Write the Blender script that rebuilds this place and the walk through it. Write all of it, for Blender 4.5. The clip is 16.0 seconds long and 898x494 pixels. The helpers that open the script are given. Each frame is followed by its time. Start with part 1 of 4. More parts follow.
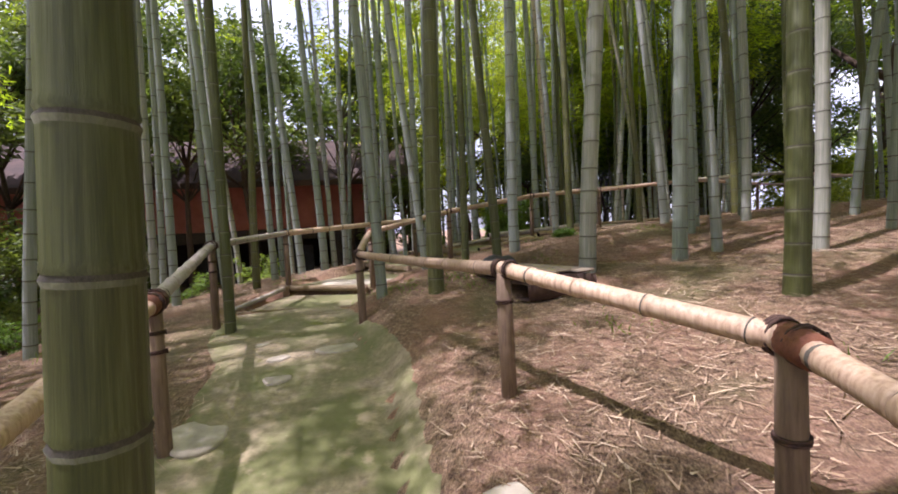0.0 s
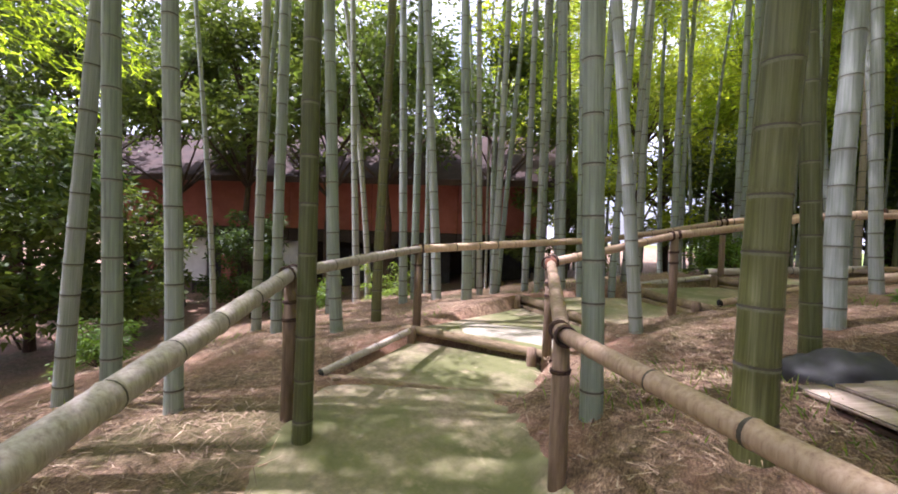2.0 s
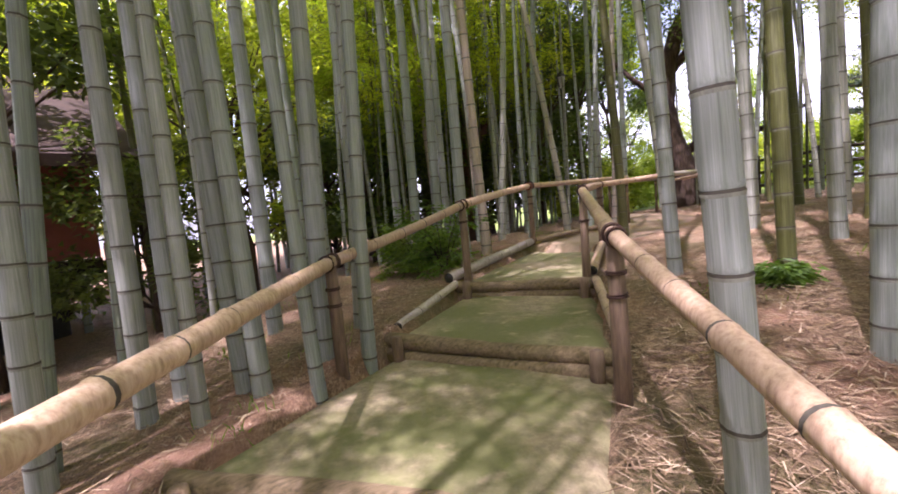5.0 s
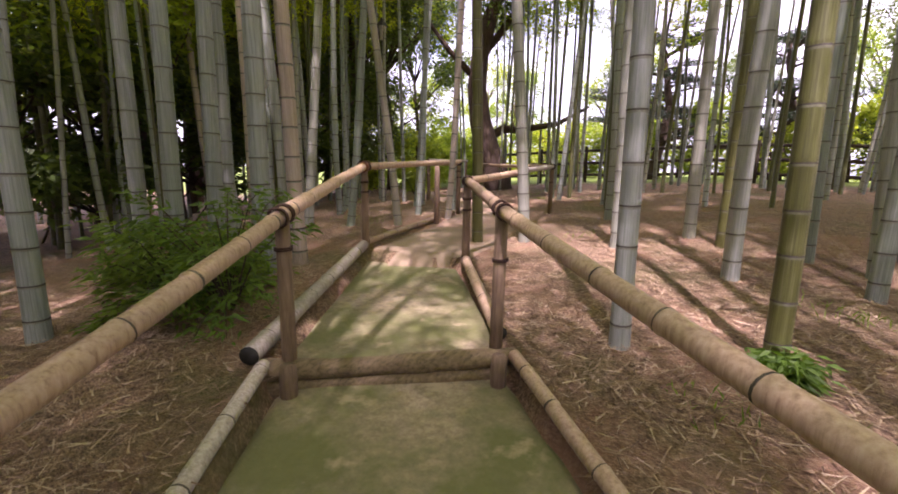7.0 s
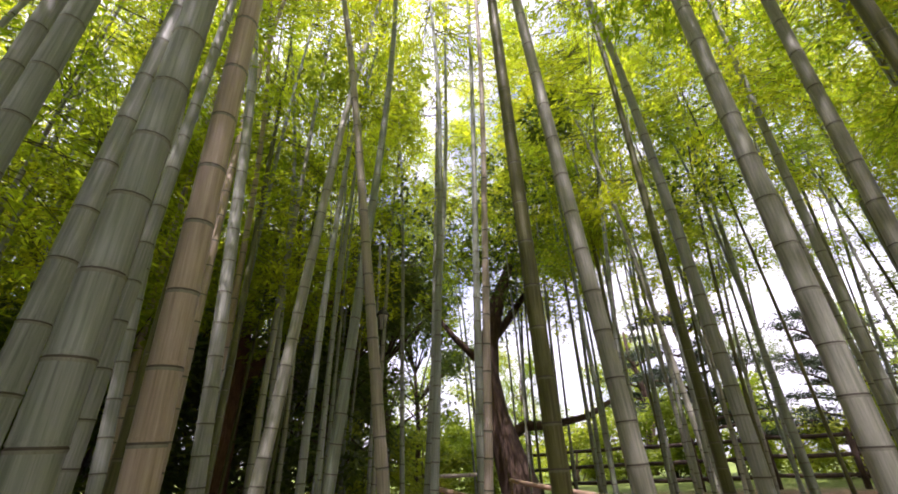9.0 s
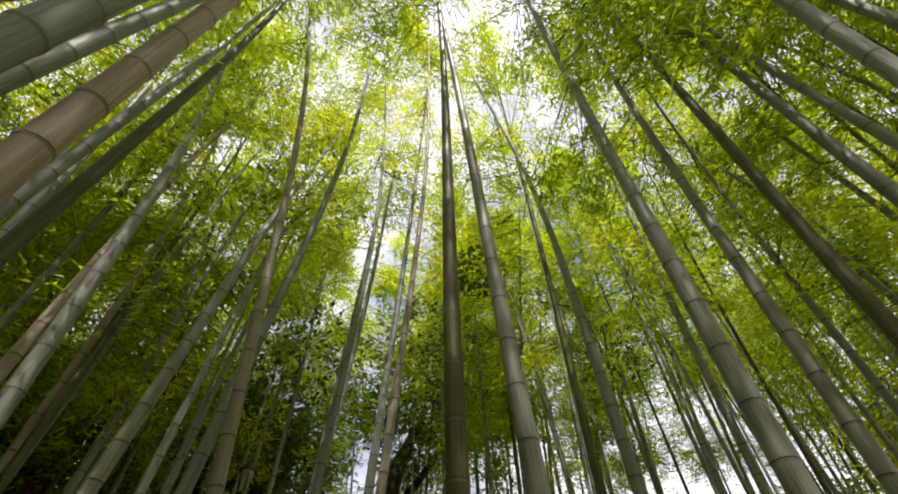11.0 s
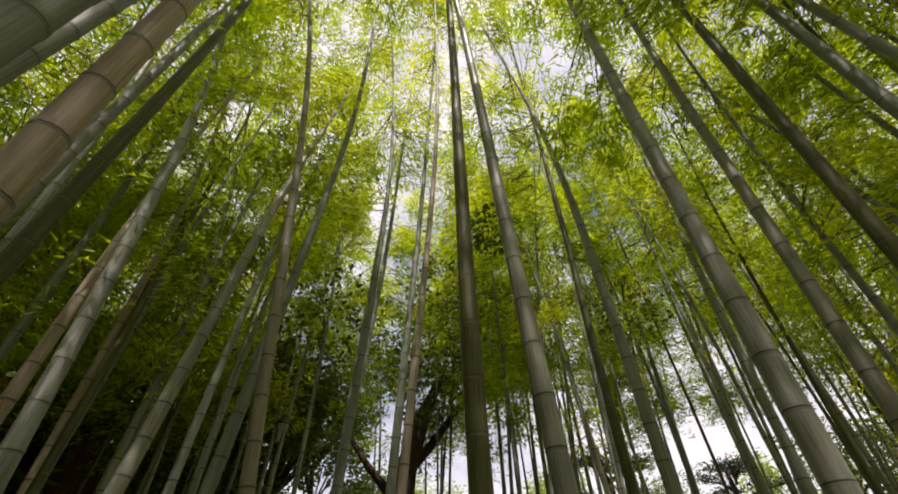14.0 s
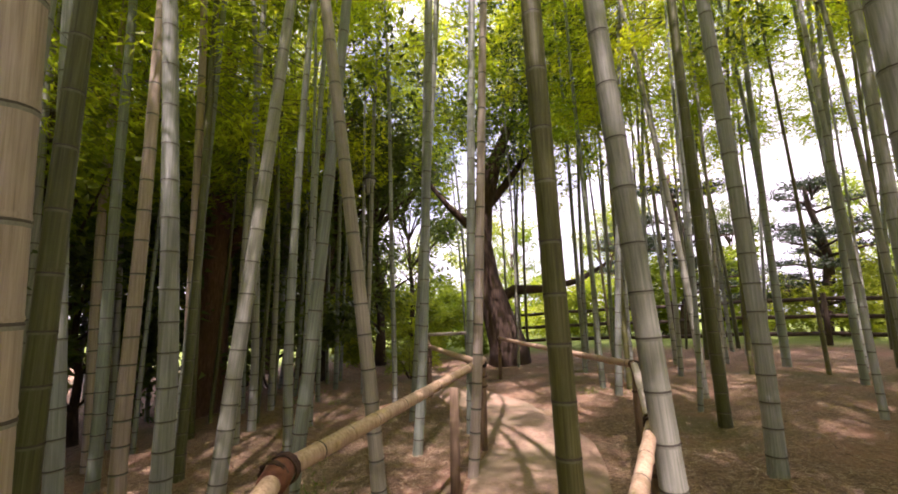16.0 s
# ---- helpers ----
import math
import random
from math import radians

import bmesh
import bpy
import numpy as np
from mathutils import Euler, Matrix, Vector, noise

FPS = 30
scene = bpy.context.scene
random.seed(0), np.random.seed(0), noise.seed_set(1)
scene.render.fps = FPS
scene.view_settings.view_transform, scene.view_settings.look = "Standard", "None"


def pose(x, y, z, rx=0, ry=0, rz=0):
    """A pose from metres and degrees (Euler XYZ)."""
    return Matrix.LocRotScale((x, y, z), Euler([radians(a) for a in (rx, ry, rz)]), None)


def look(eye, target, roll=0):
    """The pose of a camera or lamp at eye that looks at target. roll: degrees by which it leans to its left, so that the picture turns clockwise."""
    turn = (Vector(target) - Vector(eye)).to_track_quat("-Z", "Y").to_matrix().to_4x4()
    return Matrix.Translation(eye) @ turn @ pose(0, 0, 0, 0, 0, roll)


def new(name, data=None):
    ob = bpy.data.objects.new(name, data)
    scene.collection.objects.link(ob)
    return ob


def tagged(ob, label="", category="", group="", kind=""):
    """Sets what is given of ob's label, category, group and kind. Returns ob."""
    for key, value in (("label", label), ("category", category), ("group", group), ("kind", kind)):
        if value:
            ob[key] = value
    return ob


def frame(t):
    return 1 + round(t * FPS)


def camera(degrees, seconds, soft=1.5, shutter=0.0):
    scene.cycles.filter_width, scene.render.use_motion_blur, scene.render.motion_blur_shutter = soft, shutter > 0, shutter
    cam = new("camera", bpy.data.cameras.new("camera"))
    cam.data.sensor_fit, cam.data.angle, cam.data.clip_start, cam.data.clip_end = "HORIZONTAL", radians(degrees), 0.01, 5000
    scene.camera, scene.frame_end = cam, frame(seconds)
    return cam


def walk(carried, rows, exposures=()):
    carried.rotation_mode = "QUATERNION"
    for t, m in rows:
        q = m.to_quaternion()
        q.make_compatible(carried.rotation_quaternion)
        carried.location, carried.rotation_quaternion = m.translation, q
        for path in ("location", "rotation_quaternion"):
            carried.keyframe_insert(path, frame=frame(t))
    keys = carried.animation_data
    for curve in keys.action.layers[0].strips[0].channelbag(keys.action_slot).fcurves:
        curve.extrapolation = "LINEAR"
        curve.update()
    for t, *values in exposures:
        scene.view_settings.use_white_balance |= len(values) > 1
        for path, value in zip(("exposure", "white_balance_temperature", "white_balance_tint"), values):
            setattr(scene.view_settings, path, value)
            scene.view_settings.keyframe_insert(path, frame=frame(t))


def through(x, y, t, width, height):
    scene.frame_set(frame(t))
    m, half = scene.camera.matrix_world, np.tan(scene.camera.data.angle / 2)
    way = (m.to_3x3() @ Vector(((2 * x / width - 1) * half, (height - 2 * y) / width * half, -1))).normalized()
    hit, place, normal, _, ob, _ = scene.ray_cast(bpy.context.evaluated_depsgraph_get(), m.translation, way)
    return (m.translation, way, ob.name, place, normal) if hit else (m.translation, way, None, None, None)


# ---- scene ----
cam = camera(93.2, 16.0, soft=1.8)
PATH = [
    (0.0, pose(2.279, 0.426, 1.715, 87.44, 2.87, 16.68)),
    (0.5, pose(2.095, 0.923, 1.774, 88.42, 1.97, 29.26)),
    (1.0, pose(1.816, 1.410, 1.780, 88.93, 1.12, 35.76)),
    (1.5, pose(1.378, 1.897, 1.840, 90.30, -0.41, 37.70)),
    (2.0, pose(0.887, 2.304, 1.903, 88.41, -1.99, 34.47)),
    (2.5, pose(0.415, 2.796, 1.944, 85.95, 0.69, 27.69)),
    (3.0, pose(-0.041, 3.269, 1.953, 82.35, 0.68, 17.66)),
    (3.5, pose(-0.376, 3.805, 1.972, 83.44, 0.22, 6.71)),
    (4.0, pose(-0.751, 4.337, 2.003, 83.60, 4.01, 0.57)),
    (4.5, pose(-0.876, 4.844, 2.014, 84.30, 3.80, -10.82)),
    (5.0, pose(-0.943, 5.362, 2.126, 85.58, 5.06, -22.18)),
    (5.2, pose(-0.958, 5.547, 2.134, 82.04, 3.83, -30.09)),
    (7.3, pose(-0.126, 7.382, 2.498, 79.34, 0.46, -52.34)),
    (7.5, pose(0.036, 7.549, 2.531, 79.79, 1.42, -54.15)),
    (8.0, pose(0.447, 7.915, 2.743, 91.21, 1.38, -55.12)),
    (8.3, pose(0.659, 8.118, 2.919, 99.92, 0.93, -52.27)),
    (8.5, pose(0.791, 8.326, 2.924, 106.22, 1.10, -50.91)),
    (10.8, pose(1.603, 9.110, 2.952, 135.32, -0.17, -60.83)),
    (11.0, pose(1.604, 9.120, 2.946, 138.11, -0.20, -64.39)),
    (11.5, pose(1.612, 9.127, 2.936, 150.06, 1.58, -67.58)),
    (12.0, pose(1.617, 9.129, 2.935, 159.55, 2.97, -60.79)),
    (12.5, pose(1.614, 9.126, 2.925, 165.08, 2.55, -57.38)),
    (13.0, pose(1.604, 9.114, 2.928, 158.01, 1.81, -58.12)),
    (13.5, pose(1.591, 9.097, 2.948, 143.87, 1.00, -60.36)),
    (14.0, pose(1.577, 9.085, 2.965, 132.30, -0.19, -61.26)),
    (14.5, pose(1.568, 9.078, 2.977, 122.93, -0.35, -60.50)),
    (15.0, pose(1.566, 9.073, 2.987, 113.53, -0.29, -59.03)),
    (15.5, pose(1.567, 9.069, 2.997, 104.51, 0.73, -56.62)),
    (16.0, pose(1.570, 9.064, 3.005, 99.19, 0.82, -50.93)),
]
walk(cam, PATH, [
    (0.0, 0.9, 5800, 33), (1.5, 1.28, 5650, 36), (3.0, 1.4, 5700, 34), (5.0, 1.5, 5900, 42), (7.5, 1.4, 6200, 48), (8.5, 1.15, 6200, 41), (11.0, 0.4, 6600, 20),
    (12.5, -0.2, 6500, 22), (13.5, -0.1, 6800, 22), (14.5, 0.45, 6900, 25), (16.0, 1.3, 6600, 41)])

# ---- light ----
SUN_ELEVATION, SUN_AZIMUTH = 67.0, 238.0
world = bpy.data.worlds.new("sky")
scene.world = world
world.use_nodes = True
wn, wl = world.node_tree.nodes, world.node_tree.links
sky = wn.new("ShaderNodeTexSky")
sky.sky_type, sky.sun_disc = "NISHITA", False
sky.sun_elevation, sky.sun_rotation = radians(SUN_ELEVATION), radians(SUN_AZIMUTH)
sky.air_density, sky.dust_density, sky.ozone_density = 1.0, 4.0, 1.0
wn["Background"].inputs["Strength"].default_value = 0.15
# broken white cloud over the whole sky
wtc = wn.new("ShaderNodeTexCoord")
wnoise = wn.new("ShaderNodeTexNoise")
wnoise.inputs["Scale"].default_value, wnoise.inputs["Detail"].default_value, wnoise.inputs["Roughness"].default_value = 2.2, 6.0, 0.6
wl.new(wtc.outputs["Generated"], wnoise.inputs["Vector"])
wramp = wn.new("ShaderNodeMapRange")
wramp.inputs["From Min"].default_value, wramp.inputs["From Max"].default_value = 0.33, 0.55
wl.new(wnoise.outputs[0], wramp.inputs["Value"])
wmix = wn.new("ShaderNodeMix")
wmix.data_type = "RGBA"
wl.new(wramp.outputs[0], wmix.inputs[0])
wl.new(sky.outputs[0], wmix.inputs[6])
wmix.inputs[7].default_value = (6.2, 6.4, 6.7, 1.0)
wl.new(wmix.outputs[2], wn["Background"].inputs["Color"])
sun = new("sun", bpy.data.lights.new("sun", "SUN"))
sun.data.energy, sun.data.angle, sun.data.color = 5.0, radians(0.53), (1.0, 0.95, 0.88)
SX, SY = math.sin(radians(SUN_AZIMUTH)), math.cos(radians(SUN_AZIMUTH))
CE, SE = math.cos(radians(SUN_ELEVATION)), math.sin(radians(SUN_ELEVATION))
sun.matrix_world = look((SX * CE * 60, SY * CE * 60, SE * 60), (0, 0, 0))


# ---- materials ----
def material(name, rough=0.8):
    m = bpy.data.materials.new(name)
    m.use_nodes = True
    n, l = m.node_tree.nodes, m.node_tree.links
    b = n["Principled BSDF"]
    b.inputs["Roughness"].default_value = rough
    return m, n, l, b


def coords(n, l, scale=(1, 1, 1), kind="Object"):
    c, s = n.new("ShaderNodeTexCoord"), n.new("ShaderNodeMapping")
    s.inputs["Scale"].default_value = scale
    l.new(c.outputs[kind], s.inputs["Vector"])
    return s.outputs["Vector"]


def noise_tex(n, l, vec, scale, detail=5.0, rough=0.6):
    t = n.new("ShaderNodeTexNoise")
    t.inputs["Scale"].default_value, t.inputs["Detail"].default_value, t.inputs["Roughness"].default_value = scale, detail, rough
    if vec is not None:
        l.new(vec, t.inputs["Vector"])
    return t.outputs["Fac"]


def ramp(n, l, fac, *stops):
    r = n.new("ShaderNodeValToRGB")
    e = r.color_ramp.elements
    while len(e) < len(stops):
        e.new(0.5)
    for k, (p, c) in enumerate(stops):
        e[k].position, e[k].color = p, (*c, 1)
    l.new(fac, r.inputs["Fac"])
    return r.outputs["Color"]


def blend(n, l, fac, a, b, mode="MIX"):
    m = n.new("ShaderNodeMix")
    m.data_type, m.blend_type = "RGBA", mode
    if isinstance(fac, float):
        m.inputs[0].default_value = fac
    else:
        l.new(fac, m.inputs[0])
    for k, c in ((6, a), (7, b)):
        if isinstance(c, tuple):
            m.inputs[k].default_value = (*c, 1)
        else:
            l.new(c, m.inputs[k])
    return m.outputs[2]


def relief(n, l, b, fac, strength, distance=0.01):
    k = n.new("ShaderNodeBump")
    k.inputs["Strength"].default_value, k.inputs["Distance"].default_value = strength, distance
    l.new(fac, k.inputs["Height"])
    l.new(k.outputs[0], b.inputs["Normal"])


def chance(n):
    return n.new("ShaderNodeObjectInfo").outputs["Random"]


def mat_culm(name, dark, mid, pale):
    """Bamboo skin: streaks along the stem, pale bloom, blotches of lichen."""
    m, n, l, b = material(name, 0.5)
    fine = noise_tex(n, l, coords(n, l, (40, 40, 1.5)), 1.0, 6)
    big = noise_tex(n, l, coords(n, l, (3, 3, 0.9)), 1.6, 6, 0.7)
    c = ramp(n, l, big, (0.3, dark), (0.5, mid), (0.72, pale))
    c2 = ramp(n, l, fine, (0.25, (0.55, 0.55, 0.52)), (0.7, (1, 1, 1)))
    c = blend(n, l, 0.7, c, c2, "MULTIPLY")
    tone = ramp(n, l, chance(n), (0.0, (0.72, 0.78, 0.66)), (0.5, (1.0, 1.0, 1.0)), (1.0, (1.12, 1.02, 0.9)))
    c = blend(n, l, 1.0, c, tone, "MULTIPLY")
    l.new(c, b.inputs["Base Color"])
    relief(n, l, b, fine, 0.25, 0.004)
    return m


CULM_GREY = mat_culm("culm_grey_green", (0.155, 0.185, 0.155), (0.28, 0.31, 0.28), (0.41, 0.435, 0.41))
CULM_GREEN = mat_culm("culm_green", (0.042, 0.047, 0.01), (0.09, 0.098, 0.025), (0.17, 0.175, 0.085))
CULM_BEIGE = mat_culm("culm_beige", (0.25, 0.21, 0.17), (0.39, 0.342, 0.29), (0.52, 0.472, 0.415))


def mat_plain(name, stops, scale=6.0, rough=0.85, stretch=(1, 1, 1), bump=0.3, distance=0.01, spread=0.0):
    m, n, l, b = material(name, rough)
    f = noise_tex(n, l, coords(n, l, stretch), scale, 7, 0.65)
    c = ramp(n, l, f, *stops)
    g = noise_tex(n, l, coords(n, l), scale * 0.17, 4)
    c = blend(n, l, 0.55, c, ramp(n, l, g, (0.3, (0.6, 0.58, 0.55)), (0.7, (1.15, 1.12, 1.08))), "MULTIPLY")
    if spread:
        c = blend(n, l, spread, c, ramp(n, l, chance(n), (0, (0.55, 0.5, 0.45)), (1, (1.25, 1.2, 1.1))), "MULTIPLY")
    l.new(c, b.inputs["Base Color"])
    relief(n, l, b, f, bump, distance)
    return m


NODE_DARK = mat_plain("node_scar", ((0.3, (0.045, 0.04, 0.03)), (0.7, (0.1, 0.09, 0.07))), 30)
NODE_PALE = mat_plain("node_bloom", ((0.3, (0.17, 0.18, 0.14)), (0.7, (0.27, 0.28, 0.23))), 20)
NODE_OLIVE = mat_plain("node_olive", ((0.3, (0.11, 0.115, 0.06)), (0.7, (0.18, 0.185, 0.12))), 20)
RAIL = mat_plain("weathered_bamboo_rail", ((0.3, (0.27, 0.18, 0.12)), (0.5, (0.46, 0.335, 0.235)), (0.75, (0.58, 0.46, 0.35))), 5.0, 0.6, (14, 14, 1.2), 0.35, 0.004, 0.5)
RAIL_GREY = mat_plain("bleached_bamboo_rail", ((0.3, (0.25, 0.22, 0.18)), (0.6, (0.5, 0.46, 0.4))), 5.0, 0.6, (14, 14, 1.2), 0.35, 0.004, 0.4)
POST = mat_plain("post_wood", ((0.3, (0.12, 0.08, 0.052)), (0.6, (0.225, 0.158, 0.105)), (0.8, (0.32, 0.235, 0.165))), 6.0, 0.85, (10, 10, 1), 0.5, 0.006, 0.4)
LOG = mat_plain("mossy_log", ((0.3, (0.09, 0.075, 0.04)), (0.5, (0.2, 0.15, 0.085)), (0.75, (0.33, 0.25, 0.16))), 5.0, 0.9, (2, 12, 12), 0.6, 0.01, 0.4)
TWINE = mat_plain("dark_twine", ((0.3, (0.025, 0.014, 0.01)), (0.7, (0.09, 0.045, 0.03))), 60, 0.9, bump=0.6)
SLEEVE = mat_plain("palm_bark_sleeve", ((0.3, (0.1, 0.035, 0.018)), (0.7, (0.24, 0.095, 0.05))), 25, 0.9, bump=0.6)
HOLLOW_SHADE = mat_plain("hollow_end_shade", ((0.3, (0.01, 0.01, 0.01)), (0.7, (0.03, 0.028, 0.025))), 20)
BARK = mat_plain("tree_bark", ((0.3, (0.03, 0.02, 0.014)), (0.6, (0.09, 0.058, 0.038)), (0.8, (0.15, 0.1, 0.07))), 5.0, 0.95, (6, 6, 1.2), 0.9, 0.04)
RED_BARK = mat_plain("reddish_bark", ((0.3, (0.09, 0.045, 0.028)), (0.6, (0.2, 0.11, 0.07)), (0.8, (0.32, 0.19, 0.13))), 5.0, 0.95, (6, 6, 1.2), 0.9, 0.04)
STONE = mat_plain("stepping_stone", ((0.3, (0.3, 0.275, 0.22)), (0.7, (0.5, 0.46, 0.38))), 9.0, 0.9, bump=0.4, spread=0.4)
SAND = mat_plain("pale_sand", ((0.3, (0.29, 0.265, 0.2)), (0.7, (0.42, 0.385, 0.3))), 14.0, 0.95, bump=0.3)
BOARD = mat_plain("bleached_board", ((0.3, (0.27, 0.21, 0.16)), (0.7, (0.52, 0.44, 0.36))), 5.0, 0.85, (12, 1.2, 12), 0.4, 0.006, 0.5)
RUST = mat_plain("rusted_sheet", ((0.3, (0.03, 0.015, 0.01)), (0.7, (0.09, 0.045, 0.03))), 12, 0.8)
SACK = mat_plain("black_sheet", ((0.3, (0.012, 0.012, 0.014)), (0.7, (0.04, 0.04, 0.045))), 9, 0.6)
RED_WALL = mat_plain("red_painted_wall", ((0.3, (0.25, 0.075, 0.05)), (0.7, (0.36, 0.12, 0.085))), 2.5, 0.85, bump=0.15)
WHITE_PANEL = mat_plain("white_panel", ((0.3, (0.6, 0.6, 0.58)), (0.7, (0.8, 0.8, 0.78))), 3.0, 0.7, bump=0.05)
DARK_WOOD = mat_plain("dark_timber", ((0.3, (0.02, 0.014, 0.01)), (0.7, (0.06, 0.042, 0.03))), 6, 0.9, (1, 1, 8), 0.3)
ROOF = mat_plain("roof_tile", ((0.3, (0.035, 0.024, 0.02)), (0.7, (0.085, 0.05, 0.04))), 3.0, 0.9, bump=0.3)
FENCE_WOOD = mat_plain("fence_timber", ((0.3, (0.03, 0.022, 0.015)), (0.7, (0.1, 0.07, 0.05))), 5, 0.95, (8, 8, 1), 0.4)
LAMP_METAL = mat_plain("black_lamp_metal", ((0.3, (0.01, 0.01, 0.01)), (0.7, (0.03, 0.03, 0.03))), 8, 0.5)
LAMP_PANE = mat_plain("frosted_lamp_pane", ((0.3, (0.5, 0.5, 0.48)), (0.7, (0.65, 0.65, 0.62))), 8, 0.3)


def mat_ground():
    m, n, l, b = material("earth_with_straw", 0.95)
    v = coords(n, l)
    a = noise_tex(n, l, coords(n, l, (1, 1, 1)), 22.0, 8, 0.75)
    straw = ramp(n, l, a, (0.3, (0.08, 0.047, 0.028)), (0.46, (0.24, 0.153, 0.09)), (0.6, (0.39, 0.27, 0.17)), (0.76, (0.55, 0.42, 0.29)))
    fine = noise_tex(n, l, coords(n, l, (1.6, 0.6, 1)), 75.0, 4, 0.7)
    straw = blend(n, l, 0.8, straw, ramp(n, l, fine, (0.38, (0.27, 0.24, 0.22)), (0.6, (1.42, 1.38, 1.33))), "MULTIPLY")
    patch = noise_tex(n, l, v, 1.1, 5, 0.6)
    c = blend(n, l, ramp(n, l, patch, (0.48, (0, 0, 0)), (0.7, (0.75, 0.75, 0.75))), straw, (0.38, 0.2, 0.128))
    moss = noise_tex(n, l, coords(n, l, (1, 1, 1)), 0.75, 6, 0.65)
    c = blend(n, l, ramp(n, l, moss, (0.52, (0, 0, 0)), (0.64, (0.6, 0.6, 0.6))), c, (0.12, 0.125, 0.04))
    # open lawn beyond the grove
    g = n.new("ShaderNodeNewGeometry")
    sep = n.new("ShaderNodeSeparateXYZ")
    l.new(g.outputs["Position"], sep.inputs[0])
    add = n.new("ShaderNodeMath")
    add.operation = "MULTIPLY_ADD"
    l.new(sep.outputs["Y"], add.inputs[0])
    add.inputs[1].default_value = 0.35
    l.new(sep.outputs["X"], add.inputs[2])
    mr = n.new("ShaderNodeMapRange")
    mr.inputs["From Min"].default_value, mr.inputs["From Max"].default_value = 18.5, 21.0
    l.new(add.outputs[0], mr.inputs["Value"])
    lawn = ramp(n, l, noise_tex(n, l, v, 2.0, 6), (0.3, (0.1, 0.15, 0.02)), (0.7, (0.22, 0.3, 0.05)))
    c = blend(n, l, mr.outputs[0], c, lawn)
    l.new(c, b.inputs["Base Color"])
    relief(n, l, b, a, 1.0, 0.05)
    return m


def mat_path(name, low, high, moss, worn):
    m, n, l, b = material(name, 0.95)
    v = coords(n, l)
    f = noise_tex(n, l, v, 26.0, 7, 0.7)
    earth = ramp(n, l, f, (0.3, low), (0.7, high))
    big = noise_tex(n, l, v, 1.6, 6, 0.62)
    c = blend(n, l, ramp(n, l, big, (0.38, (0, 0, 0)), (0.57, (0.85, 0.85, 0.85))), earth, moss)
    mid = noise_tex(n, l, v, 4.3, 4)
    c = blend(n, l, ramp(n, l, mid, (0.6, (0, 0, 0)), (0.7, (0.6, 0.6, 0.6))), c, worn)
    l.new(c, b.inputs["Base Color"])
    relief(n, l, b, f, 0.5, 0.012)
    return m


def mat_leaf(name, dark, bright, through=0.55):
    """Thin leaves: light comes through them."""
    m, n, l, b = material(name, 0.55)
    isl = n.new("ShaderNodeNewGeometry").outputs["Random Per Island"]
    big = noise_tex(n, l, coords(n, l), 0.7, 3)
    add = n.new("ShaderNodeMath")
    add.operation = "MULTIPLY_ADD"
    l.new(isl, add.inputs[0])
    add.inputs[1].default_value = 0.5
    l.new(big, add.inputs[2])
    c = ramp(n, l, add.outputs[0], (0.35, dark), (0.95, bright))
    c = blend(n, l, 1.0, c, ramp(n, l, chance(n), (0, (0.6, 0.72, 0.6)), (1, (1.15, 1.06, 0.9))), "MULTIPLY")
    l.new(c, b.inputs["Base Color"])
    t = n.new("ShaderNodeBsdfTranslucent")
    l.new(blend(n, l, 1.0, c, (1.65, 1.68, 0.65), "MULTIPLY"), t.inputs["Color"])
    mix = n.new("ShaderNodeMixShader")
    mix.inputs[0].default_value = through
    l.new(b.outputs[0], mix.inputs[1])
    l.new(t.outputs[0], mix.inputs[2])
    l.new(mix.outputs[0], n["Material Output"].inputs["Surface"])
    return m


GROUND, PATHWAY = mat_ground(), mat_path("packed_earth_with_moss", (0.17, 0.135, 0.085), (0.37, 0.3, 0.19), (0.115, 0.128, 0.038), (0.44, 0.35, 0.23))
BARE_EARTH = mat_path("bare_red_earth", (0.19, 0.12, 0.08), (0.38, 0.255, 0.18), (0.21, 0.165, 0.1), (0.42, 0.29, 0.2))
LEAF = mat_leaf("bamboo_leaf", (0.17, 0.22, 0.012), (0.46, 0.54, 0.035), 0.68)
EVERGREEN = mat_leaf("evergreen_leaf", (0.033, 0.056, 0.019), (0.13, 0.185, 0.05), 0.4)
BRIGHT_LEAF = mat_leaf("sunlit_leaf", (0.11, 0.16, 0.018), (0.32, 0.39, 0.045), 0.55)
PINE = mat_leaf("pine_needle", (0.008, 0.02, 0.01), (0.028, 0.055, 0.022), 0.12)
FERN = mat_leaf("fern_leaf", (0.075, 0.135, 0.025), (0.2, 0.3, 0.055), 0.45)



def mat_straw():
    m, n, l, b = material("dry_leaf", 0.9)
    isl = n.new("ShaderNodeNewGeometry").outputs["Random Per Island"]
    l.new(ramp(n, l, isl, (0.0, (0.08, 0.047, 0.026)), (0.35, (0.22, 0.142, 0.083)), (0.7, (0.36, 0.255, 0.16)), (1.0, (0.5, 0.39, 0.26))), b.inputs["Base Color"])
    return m


STRAW = mat_straw()


